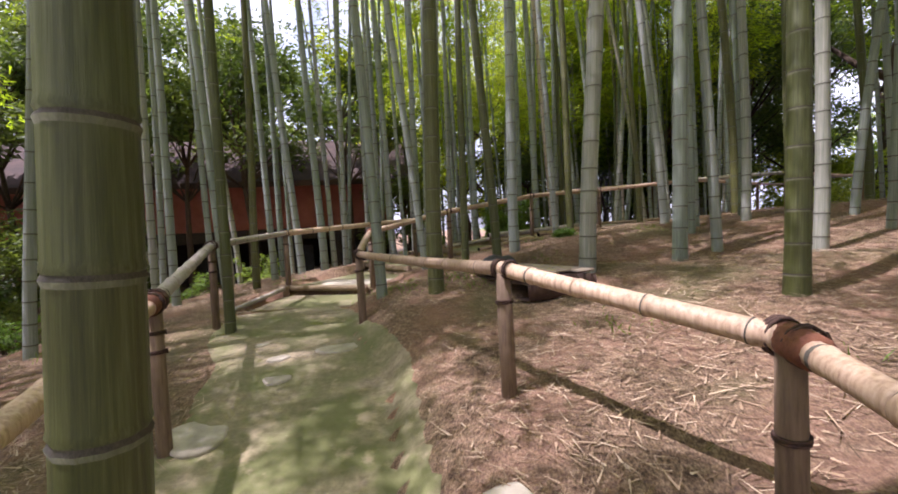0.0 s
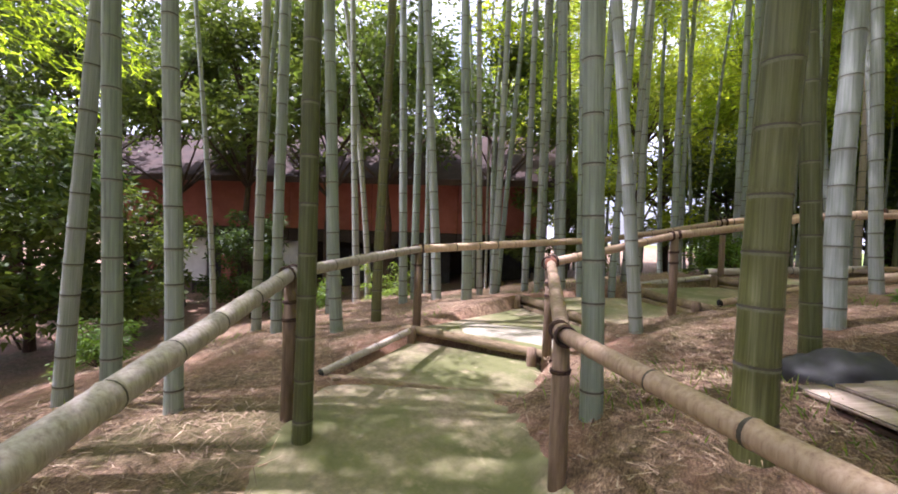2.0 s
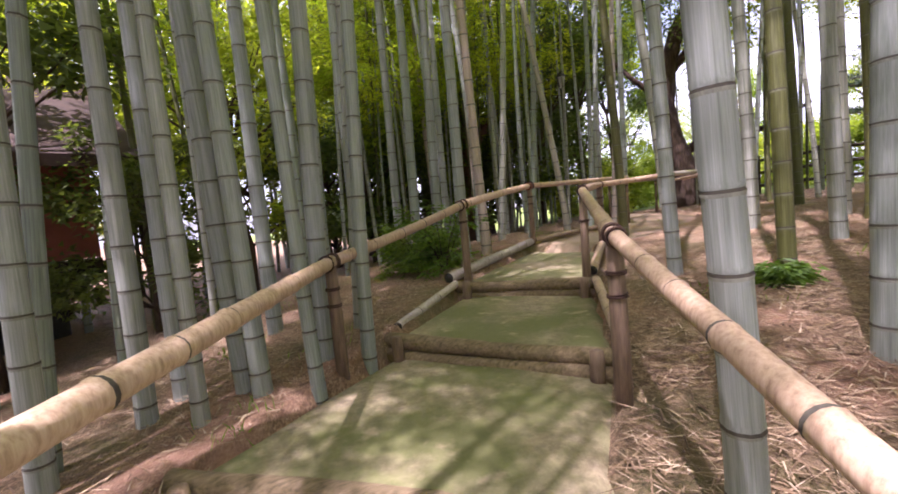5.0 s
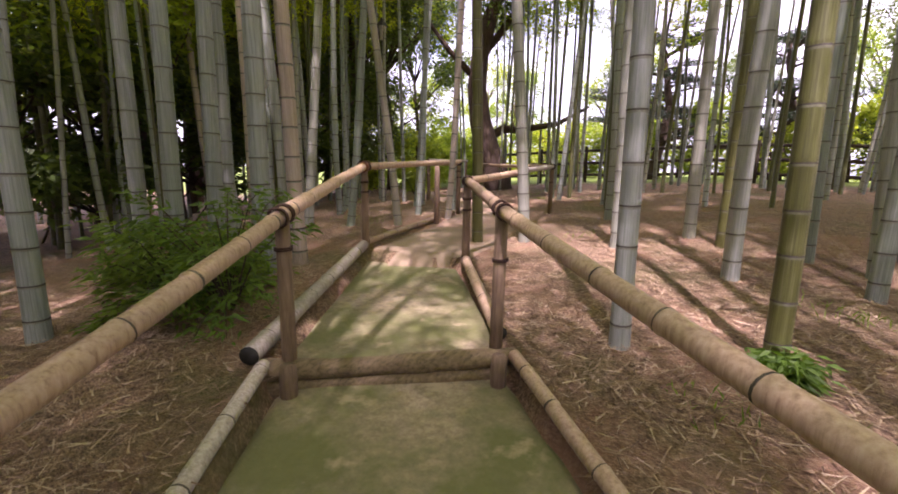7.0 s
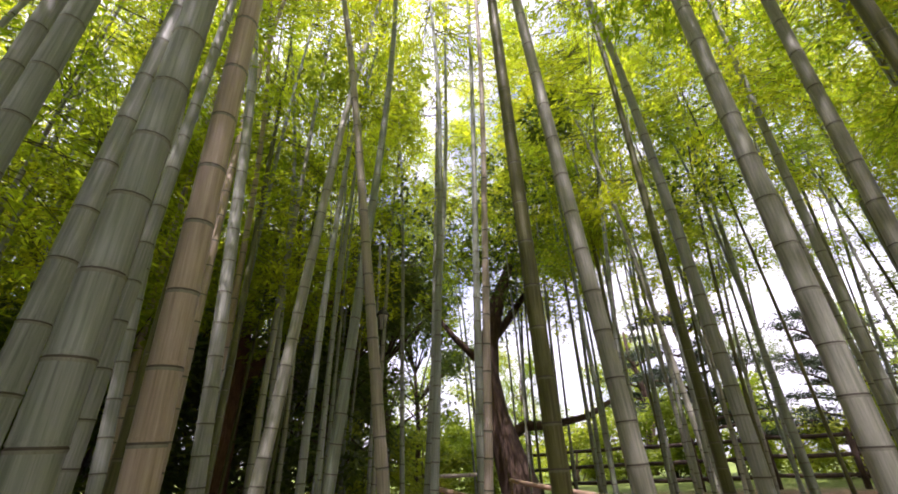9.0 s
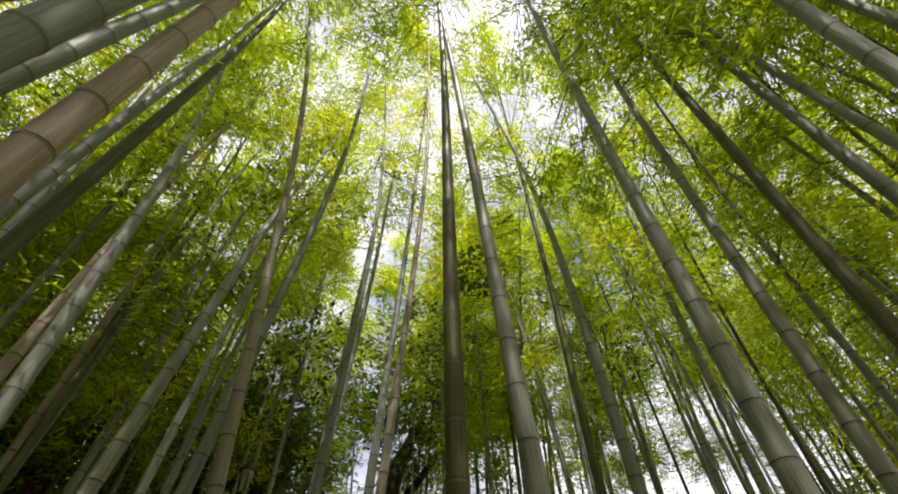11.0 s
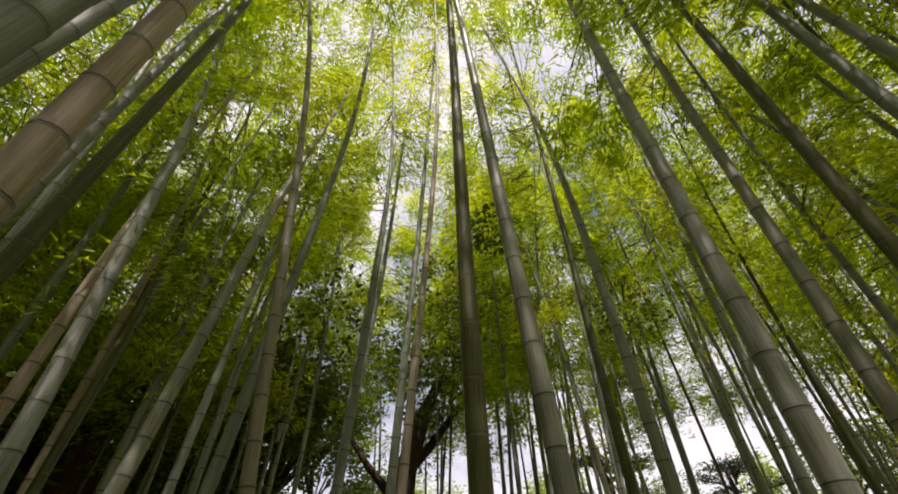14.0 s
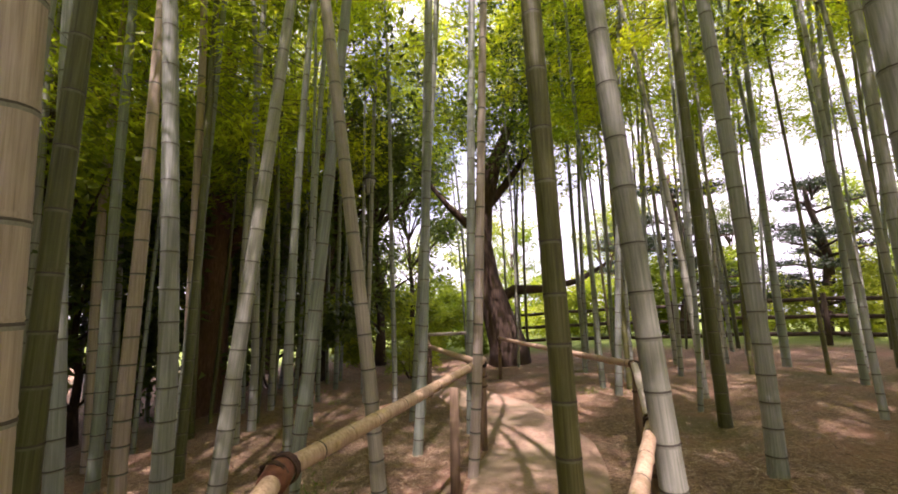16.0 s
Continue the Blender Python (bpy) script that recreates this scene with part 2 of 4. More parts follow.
# ---- building helpers ----
def mesh_of(bm, mats, smooth=True):
    me = bpy.data.meshes.new("mesh")
    bm.to_mesh(me)
    bm.free()
    for m in mats if isinstance(mats, (list, tuple)) else [mats]:
        me.materials.append(m)
    if smooth:
        me.polygons.foreach_set("use_smooth", [True] * len(me.polygons))
    return me


def part(name, bm, mats, parent=None, label="", smooth=True):
    me = bm if isinstance(bm, bpy.types.Mesh) else mesh_of(bm, mats, smooth)
    ob = new(name, me)
    if parent is not None:
        ob.parent = parent
    if label:
        tagged(ob, label)
    return ob


def thing(name, label, category, group="", kind="", at=(0, 0, 0)):
    ob = new(name)
    ob.empty_display_size = 0.1
    ob.location = at
    return tagged(ob, label, category, group, kind)


def sweep(bm, pts, radii, sides=10, mat=0, caps=True, squash=1.0):
    """A round tube along points."""
    rings = []
    pts = [Vector(p) for p in pts]
    side = None
    for k, p in enumerate(pts):
        d = (pts[min(k + 1, len(pts) - 1)] - pts[max(k - 1, 0)]).normalized()
        if side is None:
            side = d.orthogonal().normalized()
        side = (side - d * side.dot(d)).normalized()
        up = d.cross(side)
        rings.append([bm.verts.new(p + (side * math.cos(a) + up * math.sin(a) * squash) * radii[k])
                      for a in (2 * math.pi * j / sides for j in range(sides))])
    for a, b in zip(rings[:-1], rings[1:]):
        for j in range(sides):
            f = bm.faces.new((a[j], a[(j + 1) % sides], b[(j + 1) % sides], b[j]))
            f.material_index = mat
    if caps:
        bm.faces.new(rings[0][::-1]).material_index = mat
        bm.faces.new(rings[-1]).material_index = mat
    return rings


def stem(a, b, radius, rng, seg=0.32, sides=12, bow=0.0, taper=0.0):
    """A cut bamboo pole from a to b: swollen nodes, dark scars, flat ends painted dark as hollows."""
    bm = bmesh.new()
    a, b = Vector(a), Vector(b)
    length = (b - a).length
    up = Vector((0, 0, 1))
    cuts = []
    d = rng.uniform(0.1, seg)
    while d < length - 0.05:
        cuts.append(d)
        d += seg * rng.uniform(0.8, 1.2)
    stations = [(0.0, 1.0, 0)]
    for c in cuts:
        stations += [(c - 0.016, 0.985, 0), (c - 0.004, 1.085, 0), (c + 0.001, 0.99, 1), (c + 0.006, 1.05, 0), (c + 0.02, 0.985, 0)]
    stations.append((length, 1.0, 0))
    pts, rad = [], []
    for s, k, _ in stations:
        f = s / length
        pts.append(a.lerp(b, f) + up * (bow * math.sin(f * math.pi)) + Vector((rng.uniform(-1, 1), rng.uniform(-1, 1), 0)) * 0.0015)
        rad.append(radius * k * (1 - taper * f))
    rings = sweep(bm, pts, rad, sides)
    faces = list(bm.faces)
    for k in range(len(rings) - 1):
        if stations[k][2] == 1:
            for f in faces[k * sides:(k + 1) * sides]:
                f.material_index = 1
    # both caps are flat; near-black colour stands for the shade inside the hollow
    for f in faces[-2:]:
        f.material_index = 2
    return bm


def lashing(at, axis, radius, turns, rng, thick=0.008):
    """Twine wound round a pole."""
    bm = bmesh.new()
    axis = Vector(axis).normalized()
    side = axis.orthogonal().normalized()
    up = axis.cross(side)
    pts = []
    n = turns * 12
    for k in range(n + 1):
        a = 2 * math.pi * k / 12
        pts.append(Vector(at) + axis * ((k / n - 0.5) * turns * thick * 2.1) + (side * math.cos(a) + up * math.sin(a)) * (radius + thick * 0.6 + rng.uniform(0, 0.002)))
    sweep(bm, pts, [thick] * len(pts), 6)
    return bm
# ---- the lie of the land ----
# centre line of the path: x, y, z
LINE = np.array([
    (2.6, -12.0, -0.2), (2.2, -4.0, 0.2), (1.9, -1.0, 0.36), (1.35, 1.4, 0.47), (0.6, 2.9, 0.64), (-0.45, 3.95, 0.79),
    (-0.9, 4.65, 0.86), (-1.05, 5.55, 1.0), (-0.72, 6.88, 1.15), (0.22, 7.7, 1.32), (1.07, 8.65, 1.48),
    (2.6, 9.98, 1.56), (4.25, 10.55, 1.62), (5.9, 11.3, 1.66), (7.2, 12.8, 1.68), (9.0, 16.0, 1.6), (14.0, 22.0, 1.5)])


def dense(line, step=0.15):
    rows = []
    for a, b in zip(line[:-1], line[1:]):
        n = max(2, int(np.linalg.norm((b - a)[:2]) / step))
        rows += [a + (b - a) * k / n for k in range(n)]
    rows = np.array(rows)
    along = np.gradient(rows[:, :2], axis=0)
    along /= np.linalg.norm(along, axis=1)[:, None]
    return rows, along


CENTRE, ALONG = dense(LINE)
RUN = np.concatenate([[0], np.cumsum(np.linalg.norm(np.diff(CENTRE[:, :2], axis=0), axis=1))])


def ground(x, y):
    """Height of the earth, rising to one hand of the path and falling away on the other."""
    p = np.array([x, y], float)
    d = np.hypot(CENTRE[:, 0] - p[0], CENTRE[:, 1] - p[1])
    w = np.exp(-(d - d.min()) / (0.25 + 0.12 * d.min()))
    w /= w.sum()
    base, run = w @ CENTRE[:, 2], w @ RUN
    rel = p - w @ CENTRE[:, :2]
    t = w @ ALONG
    side = rel[0] * t[1] - rel[1] * t[0]
    u = min(1.0, max(0.0, (run - 15.5) / 7.0))
    if side > 0:
        slope = 0.29 * (1 - u) + 0.085 * u
        far = max(0.0, side - 0.75)
        near = min(1.0, max(0.0, (18.3 - run) / 1.5))
        near *= near * (3 - 2 * near)
        slope = slope * (1 - near) + 0.09 * near
        bank = 0.34 * near * (1 - math.exp(-max(0.0, side - 0.46) / 0.24))
        z = base + bank + slope * 9.0 * (1 - math.exp(-far / 9.0))
    else:
        far = max(0.0, -side - 0.75)
        drop = 1.3 * (1 - u) + 0.35 * u
        z = base - 0.06 * min(far, 6.0) - drop / (1 + math.exp(-(far - 3.4) / 0.7)) + drop / (1 + math.exp(3.4 / 0.7))
    return z


# steps up the path: far-hand end, near-hand end of the log, height of its top, number of logs
STEPS = [
    ((-1.50, 4.36), (-0.20, 4.87), 0.86, 1), ((-1.72, 5.50), (-0.40, 5.60), 1.00, 1), ((-1.40, 7.35), (-0.04, 6.40), 1.16, 2),
    ((-0.24, 8.25), (0.68, 7.15), 1.32, 3), ((0.64, 9.05), (1.52, 8.26), 1.48, 2)]
END_LINE = ((2.33, 10.45), (2.72, 9.55), 1.50, 0)


def inside(p, quad):
    sign = [(b[0] - a[0]) * (p[1] - a[1]) - (b[1] - a[1]) * (p[0] - a[0]) for a, b in zip(quad, quad[1:] + quad[:1])]
    return min(sign) > -0.03 or max(sign) < 0.03


TREADS = []
for (la, ra, z, _), (lb, rb, _, _) in zip(STEPS, STEPS[1:] + [END_LINE]):
    TREADS.append(([la, ra, rb, lb], z))


def bumps(x, y):
    return 0.035 * noise.noise((x * 0.9, y * 0.9, 0)) + 0.012 * noise.noise((x * 4, y * 4, 3))


def land(x, y):
    z = ground(x, y) + bumps(x, y)
    for quad, top in TREADS:
        if inside((x, y), quad):
            z = min(z, top - 0.06)
    return z


def spread_axis(centre, fine, n, reach):
    k = np.linspace(-1, 1, n)
    return centre + fine * n / 2 * k + (reach - fine * n / 2) * np.sign(k) * np.abs(k) ** 7


XS, YS = spread_axis(1.5, 0.1, 190, 220.0), spread_axis(7.0, 0.1, 190, 220.0)
gv, gf = [], []
for yy in YS:
    for xx in XS:
        gv.append((xx, yy, land(xx, yy)))
for j in range(len(YS) - 1):
    for i in range(len(XS) - 1):
        a = j * len(XS) + i
        gf.append((a, a + 1, a + 1 + len(XS), a + len(XS)))
me = bpy.data.meshes.new("ground")
me.from_pydata(gv, [], gf)
me.materials.append(GROUND)
me.polygons.foreach_set("use_smooth", [True] * len(me.polygons))
tagged(new("ground", me), "brown earth strewn with dry bamboo leaves", "ground", kind="structure")

# earth path below and above the steps
path = tagged(new("path"), "packed earth path with moss and pale stones", "path", kind="structure")


def strip(start, stop, half, name, skin):
    bm = bmesh.new()
    rows = []
    for k in range(start, stop):
        c, t = CENTRE[k], ALONG[k]
        nrm = np.array([t[1], -t[0]])
        h = half(k)
        row = []
        for j in range(13):
            s = (j / 6 - 1) * (h if j < 6 else min(h, 0.68)) * (1 + 0.12 * noise.noise((c[0] * 1.3 + j * 0.01, c[1] * 1.3, 5 if j < 6 else 9)))
            q = c[:2] + nrm * s
            row.append(bm.verts.new((q[0], q[1], land(q[0], q[1]) + 0.03 - 0.055 * abs(j / 6 - 1) ** 6)))
        rows.append(row)
    for a, b in zip(rows[:-1], rows[1:]):
        for j in range(12):
            bm.faces.new((a[j], a[j + 1], b[j + 1], b[j]))
    return part(name, bm, skin, path)


first = int(np.argmin(np.hypot(CENTRE[:, 0] + 0.88, CENTRE[:, 1] - 4.62)))
last = int(np.argmin(np.hypot(CENTRE[:, 0] - 2.5, CENTRE[:, 1] - 10.0)))
strip(10, first + 1, lambda k: 0.72 + 0.25 * math.exp(-((CENTRE[k, 1] - 1.8) / 1.6) ** 2), "earth_strip", PATHWAY)
strip(last - 1, len(CENTRE) - 20, lambda k: 0.62, "earth_strip", BARE_EARTH)
for quad, top in TREADS:
    bm = bmesh.new()
    la, ra, rb, lb = [Vector((*q, 0)) for q in quad]
    grid = []
    for i in range(15):
        u = i / 14
        row = []
        for j in range(15):
            v = -0.04 + 1.08 * j / 14
            p = la.lerp(lb, u).lerp(ra.lerp(rb, u), v)
            edge = 0.09 if j in (0, 14) else 0
            row.append(bm.verts.new((p.x, p.y, top - 0.015 + 0.012 * noise.noise((p.x * 2, p.y * 2, 1)) - edge + 0.03 * u)))
        grid.append(row)
    for a, b in zip(grid[:-1], grid[1:]):
        for j in range(14):
            bm.faces.new((a[j], a[j + 1], b[j + 1], b[j]))
    part("tread", bm, PATHWAY, path)

rng = random.Random(5)
for k, (a, b, z, n) in enumerate(STEPS):
    a, b = Vector((*a, 0)), Vector((*b, 0))
    step = thing("log_step", "round mossy logs staked across an earth step", "step", "log steps of the path", at=(*((a + b) / 2).xy, z - 0.15))
    inv = Matrix.Translation(-Vector(step.location))
    across = (b - a).normalized()
    rise = Vector((across.y, -across.x, 0))
    r = 0.055 if n > 1 else 0.043
    for i in range(n):
        bm = bmesh.new()
        pts, rad = [], []
        off = rise * (0.0 if n < 3 else 0.03 * i)
        for s in range(13):
            f = s / 12
            p = a.lerp(b, f) - across * 0.08 * (1 - 2 * f) + off
            pts.append((p.x + rng.uniform(-.004, .004), p.y + rng.uniform(-.004, .004), z - r * 0.9 - i * r * 1.75 + 0.012 * math.sin(f * 3 + k + i)))
            rad.append(r * (1 + 0.06 * math.sin(f * 9 + k * 2 + i) - 0.08 * f))
        sweep(bm, pts, rad, 12)
        bm.transform(inv)
        part("log", bm, LOG, step)
    for end, inward in ((a, across), (b, -across)):
        bm = bmesh.new()
        p = end + inward * 0.07 + rise * (r * 1.9)
        sweep(bm, [(p.x, p.y, z - 0.45), (p.x, p.y, z - 0.05), (p.x, p.y, z + 0.015)], [0.042, 0.042, 0.037], 10)
        bm.transform(inv)
        part("stake", bm, POST, step)

# bamboo laid along the edges of the path
for a, b, r, m, text in (
        ((-1.56, 4.30, 0.88), (-1.66, 5.46, 0.99), 0.03, RAIL_GREY, "grey bamboo pole edging the path, flat end painted dark as a hollow"),
        ((0.52, 9.10, 1.52), (2.42, 10.58, 1.63), 0.05, RAIL_GREY, "grey bamboo pole edging the path, flat end painted dark as a hollow"),
        ((1.60, 8.36, 1.52), (2.70, 9.46, 1.60), 0.042, RAIL, "brown bamboo pole lying along the path"),
        ((-0.2, 8.36, 1.34), (0.58, 9.08, 1.46), 0.035, RAIL_GREY, "thin bleached bamboo pole edging a step"),
        ((0.75, 7.16, 1.34), (1.5, 8.2, 1.47), 0.035, RAIL, "brown bamboo pole lying along the path"),
        ((2.55, 10.68, 1.64), (4.3, 11.3, 1.68), 0.035, RAIL, "brown bamboo pole lying along the path")):
    bm = stem((0, 0, 0), Vector(b) - Vector(a), r, rng)
    ob = part("edging_pole", bm, [m, NODE_DARK, HOLLOW_SHADE])
    ob.location = a
    tagged(ob, text, "bamboo pole")


# ---- handrails ----
def handrail(points, radius, text, skip=(), sleeves=(), greys=(), extra=()):
    rail = thing("handrail", text, "handrail", at=(*points[0][:2], land(*points[0][:2])))
    inv = Matrix.Translation(-Vector(rail.location))
    rr = random.Random(len(points))
    for k, p in enumerate(list(points) + list(extra)):
        if k in skip:
            continue
        g = land(p[0], p[1])
        bm = bmesh.new()
        q = rr.uniform(-0.012, 0.012)
        sweep(bm, [(p[0] + q, p[1], g - 0.3), (p[0] + q * 0.5, p[1], (g + p[2]) / 2), (p[0], p[1], p[2] - radius * 0.4)],
              [0.039, 0.037 + q * 0.2, 0.035], 12)
        bm.transform(inv)
        post = part("post", bm, POST, rail)
        for z in (p[2] - 0.16, p[2] - 0.26):
            if rr.random() < 0.75:
                bm = lashing((p[0], p[1], z), (0, 0, 1), 0.037, 2, rr, 0.005)
                bm.transform(inv)
                part("tie", bm, TWINE, post)
    for k, (a, b) in enumerate(zip(points[:-1], points[1:])):
        a, b = Vector(a), Vector(b)
        d = (b - a).normalized()
        m = RAIL_GREY if k in greys else RAIL
        bm = stem(a - d * 0.04, b + d * 0.04, radius * rr.uniform(0.9, 1.08), rr, 0.3, 14, rr.uniform(-0.02, 0.01), 0.06)
        bm.transform(inv)
        part("rail", bm, [m, NODE_DARK, HOLLOW_SHADE], rail, "bleached grey bamboo rail" if k in greys else "")
    for k, p in enumerate(points[1:-1], 1):
        d = (Vector(points[k + 1]) - Vector(points[k - 1])).normalized()
        if k in sleeves:
            bm = bmesh.new()
            e = (Vector(points[k]) - Vector(points[k - 1])).normalized()
            sweep(bm, [Vector(p) - e * 0.11, Vector(p) - e * 0.02, Vector(p) + e * 0.05], [radius * 1.25, radius * 1.3, radius * 1.2], 14)
            bm.transform(inv)
            part("sleeve", bm, SLEEVE, rail, "red-brown palm bark sleeve")
        bm = lashing(Vector(p) + d * 0.03, d, radius * (1.3 if k in sleeves else 1.05), 3, rr, 0.0055)
        bm.transform(inv)
        part("lashing", bm, TWINE, rail, "dark twine lashing")
        bm = lashing(Vector(p) - d * 0.05, d, radius * (1.3 if k in sleeves else 1.05), 2, rr, 0.0055)
        bm.transform(inv)
        part("lashing", bm, TWINE, rail)


LEFT = [(1.75, -3.0, 1.12), (1.25, 0.55, 1.2), (0.19, 2.06, 1.412), (-1.186, 3.77, 1.656), (-1.714, 5.575, 1.756), (-0.672, 7.964, 1.902),
        (0.688, 9.025, 2.201), (2.5, 10.65, 2.43), (5.38, 11.71, 2.53)]
RIGHT = [(2.95, -1.2, 1.30), (2.80, 1.72, 1.38), (1.93, 2.464, 1.505), (0.288, 4.036, 1.51), (-0.334, 5.513, 1.716), (0.379, 6.774, 1.976),
         (1.509, 8.318, 2.228), (2.73, 9.482, 2.322), (4.17, 9.75, 2.41), (6.27, 10.43, 2.48), (9.4, 14.05, 2.52)]
handrail(LEFT, 0.041, "weathered bamboo handrail on wooden posts tied with twine", sleeves=(2, 7), greys=(2, 3), extra=[(4.25, 11.2, 2.47)])
handrail(RIGHT, 0.037, "weathered bamboo handrail on wooden posts tied with twine", sleeves=(1, 4), greys=(8,))
handrail([(5.38, 11.71, 2.5), (7.0, 13.9, 2.5), (8.5, 15.3, 2.5)], 0.035, "low bamboo handrail where the path bends away", skip=(0,))
handrail([(8.42, 15.2, 2.62), (9.7, 14.9, 2.62)], 0.035, "pale bamboo handrail across the end of the path", greys=(0,))


# ---- bamboo ----
def culm_mesh(rr, mats, height, bow, sides=12):
    """A standing stem one metre in radius unit 1, with nodes closer towards the ground and the tip."""
    bm = bmesh.new()
    z, zs = -0.25, []
    k = 0
    while z < height:
        zs.append(z)
        z += min(0.42, 0.15 + 0.012 * k + 0.05 * rr.random()) if k < 22 else 0.4 + 0.08 * rr.random()
        k += 1
    st = [(zs[0], 1.0, 0)]
    for z in zs[1:]:
        if sides < 10 or z > 5.0:
            st += [(z - 0.016, 0.99, 2), (z - 0.005, 1.04, 1), (z + 0.005, 0.99, 0)]
            continue
        st += [(z - 0.016, 0.985, 2), (z - 0.005, 1.04, 1), (z + 0.004, 0.97, 0), (z + 0.011, 1.03, 0), (z + 0.024, 0.99, 0)]
    st.append((height, 0.0, 0))
    pts, rad = [], []
    ph = rr.uniform(0, 6)
    for z, s, _ in st:
        f = max(0.0, z) / height
        w = 0.02 * math.sin(z * 0.9 + ph)
        pts.append((bow * f ** 2.4 * height * 0.16 + w * min(1, z), 0.014 * math.sin(z * 0.6 + ph * 2), z))
        rad.append(max(0.06, s * (1.04 - 0.92 * f ** 1.15) + 0.16 * math.exp(-max(0, z) / 0.12) * 0.5))
    rings = sweep(bm, [(0, 0, p[2]) for p in pts], [1.0] * len(pts), sides, caps=False)
    for ring, p, r in zip(rings, pts, rad):
        for j, v in enumerate(ring):
            a = 2 * math.pi * j / sides
            v.co = (p[0] / 0.06 + r * math.cos(a), p[1] / 0.06 + r * math.sin(a), p[2])
    bm.faces.ensure_lookup_table()
    for k in range(len(rings) - 1):
        for j in range(sides):
            bm.faces[k * sides + j].material_index = st[k][2]
    return mesh_of(bm, mats)


def leaf_quads(verts, faces, at, d, length, width, rr):
    d = d.normalized()
    s = d.cross(Vector((rr.uniform(-1, 1), rr.uniform(-1, 1), rr.uniform(0.2, 1)))).normalized()
    n = len(verts)
    verts += [at, at + d * length * 0.4 + s * width, at + d * length - Vector((0, 0, length * 0.15)), at + d * length * 0.4 - s * width]
    faces.append((n, n + 1, n + 2, n + 3))


def crown_mesh(rr, height, bow, low, branches):
    """Side twigs gathered into plumes, each twig hung with dense tufts of small pointed leaves."""
    verts, faces = [], []
    twigs = bmesh.new()
    plumes = [(rr.uniform(0, 6.283), low + (1 - low) * (k + rr.random()) / 7) for k in range(7)]
    for k in range(branches):
        a, f = rr.choice(plumes)
        a, f = a + rr.gauss(0, 0.32), max(low, min(0.99, f + rr.gauss(0, 0.022)))
        z = f * height
        x = bow * f ** 2.4 * height * 0.16
        reach = (0.6 + 1.45 * math.sin(min(1.0, (f - low) / (1 - low) * 1.15 + 0.15) * 2.9)) * rr.uniform(0.7, 1.15)
        rise = rr.uniform(0.2, 0.8) * reach
        start = Vector((x, 0, z))
        pts = []
        for s in range(5):
            u = s / 4
            pts.append(start + Vector((math.cos(a) * reach * u, math.sin(a) * reach * u, rise * u - 0.75 * reach * u * u)))
        sweep(twigs, pts[::2], [0.008, 0.005, 0.002], 3, caps=False)
        for _ in range(4):
            u = rr.uniform(0.3, 1.0)
            i = min(3, int(u * 4))
            tuft = pts[i].lerp(pts[i + 1], u * 4 - i) + Vector((rr.gauss(0, 0.1), rr.gauss(0, 0.1), rr.gauss(-0.05, 0.07)))
            wide = rr.uniform(0.08, 0.13)
            for _ in range(16):
                p = tuft + Vector((rr.gauss(0, wide), rr.gauss(0, wide), rr.gauss(-0.02, wide * 0.7)))
                d = Vector((math.cos(a) + rr.gauss(0, 0.9), math.sin(a) + rr.gauss(0, 0.9), rr.uniform(-1.2, 0.2))).normalized()
                w = d.cross(Vector((rr.uniform(-1, 1), rr.uniform(-1, 1), rr.uniform(0.2, 1)))).normalized() * rr.uniform(0.0125, 0.0195)
                n = len(verts)
                verts += [p - w, p + w, p + d * rr.uniform(0.09, 0.17)]
                faces.append((n, n + 1, n + 2))
    tm = bpy.data.meshes.new("twigs")
    twigs.to_mesh(tm)
    twigs.free()
    n = len(verts)
    verts += [v.co.copy() for v in tm.vertices]
    tw = [tuple(i + n for i in p.vertices) for p in tm.polygons]
    me = bpy.data.meshes.new("crown")
    me.from_pydata(verts, [], faces + tw)
    me.materials.append(LEAF)
    me.materials.append(CULM_GREEN)
    me.polygons.foreach_set("material_index", [0] * len(faces) + [1] * len(tw))
    return me


rng = random.Random(11)
HEIGHTS = (12.5, 14.0, 11.5, 13.5, 13.8)
SKINS = {"grey": (CULM_GREY, "grey-green"), "green": (CULM_GREEN, "dark green"), "beige": (CULM_BEIGE, "bleached beige")}
CULMS, COARSE, CROWNS = {}, {}, []
for v, h in enumerate(HEIGHTS):
    bow = (0.9, 0.6, 1.1, 0.3, 0.8)[v]
    CROWNS.append([crown_mesh(rng, h, bow, low, n) for low, n in ((0.3, 48), (0.4, 46), (0.48, 44), (0.6, 30), (0.8, 9), (0.42, 70))])
    for skin in SKINS:
        COARSE[skin, v] = culm_mesh(random.Random(200 + v), [SKINS[skin][0], NODE_DARK, NODE_OLIVE if skin == "green" else NODE_PALE], h, bow, 6)
        CULMS[skin, v] = culm_mesh(random.Random(100 + v), [SKINS[skin][0], NODE_DARK, NODE_OLIVE if skin == "green" else NODE_PALE], h, bow)


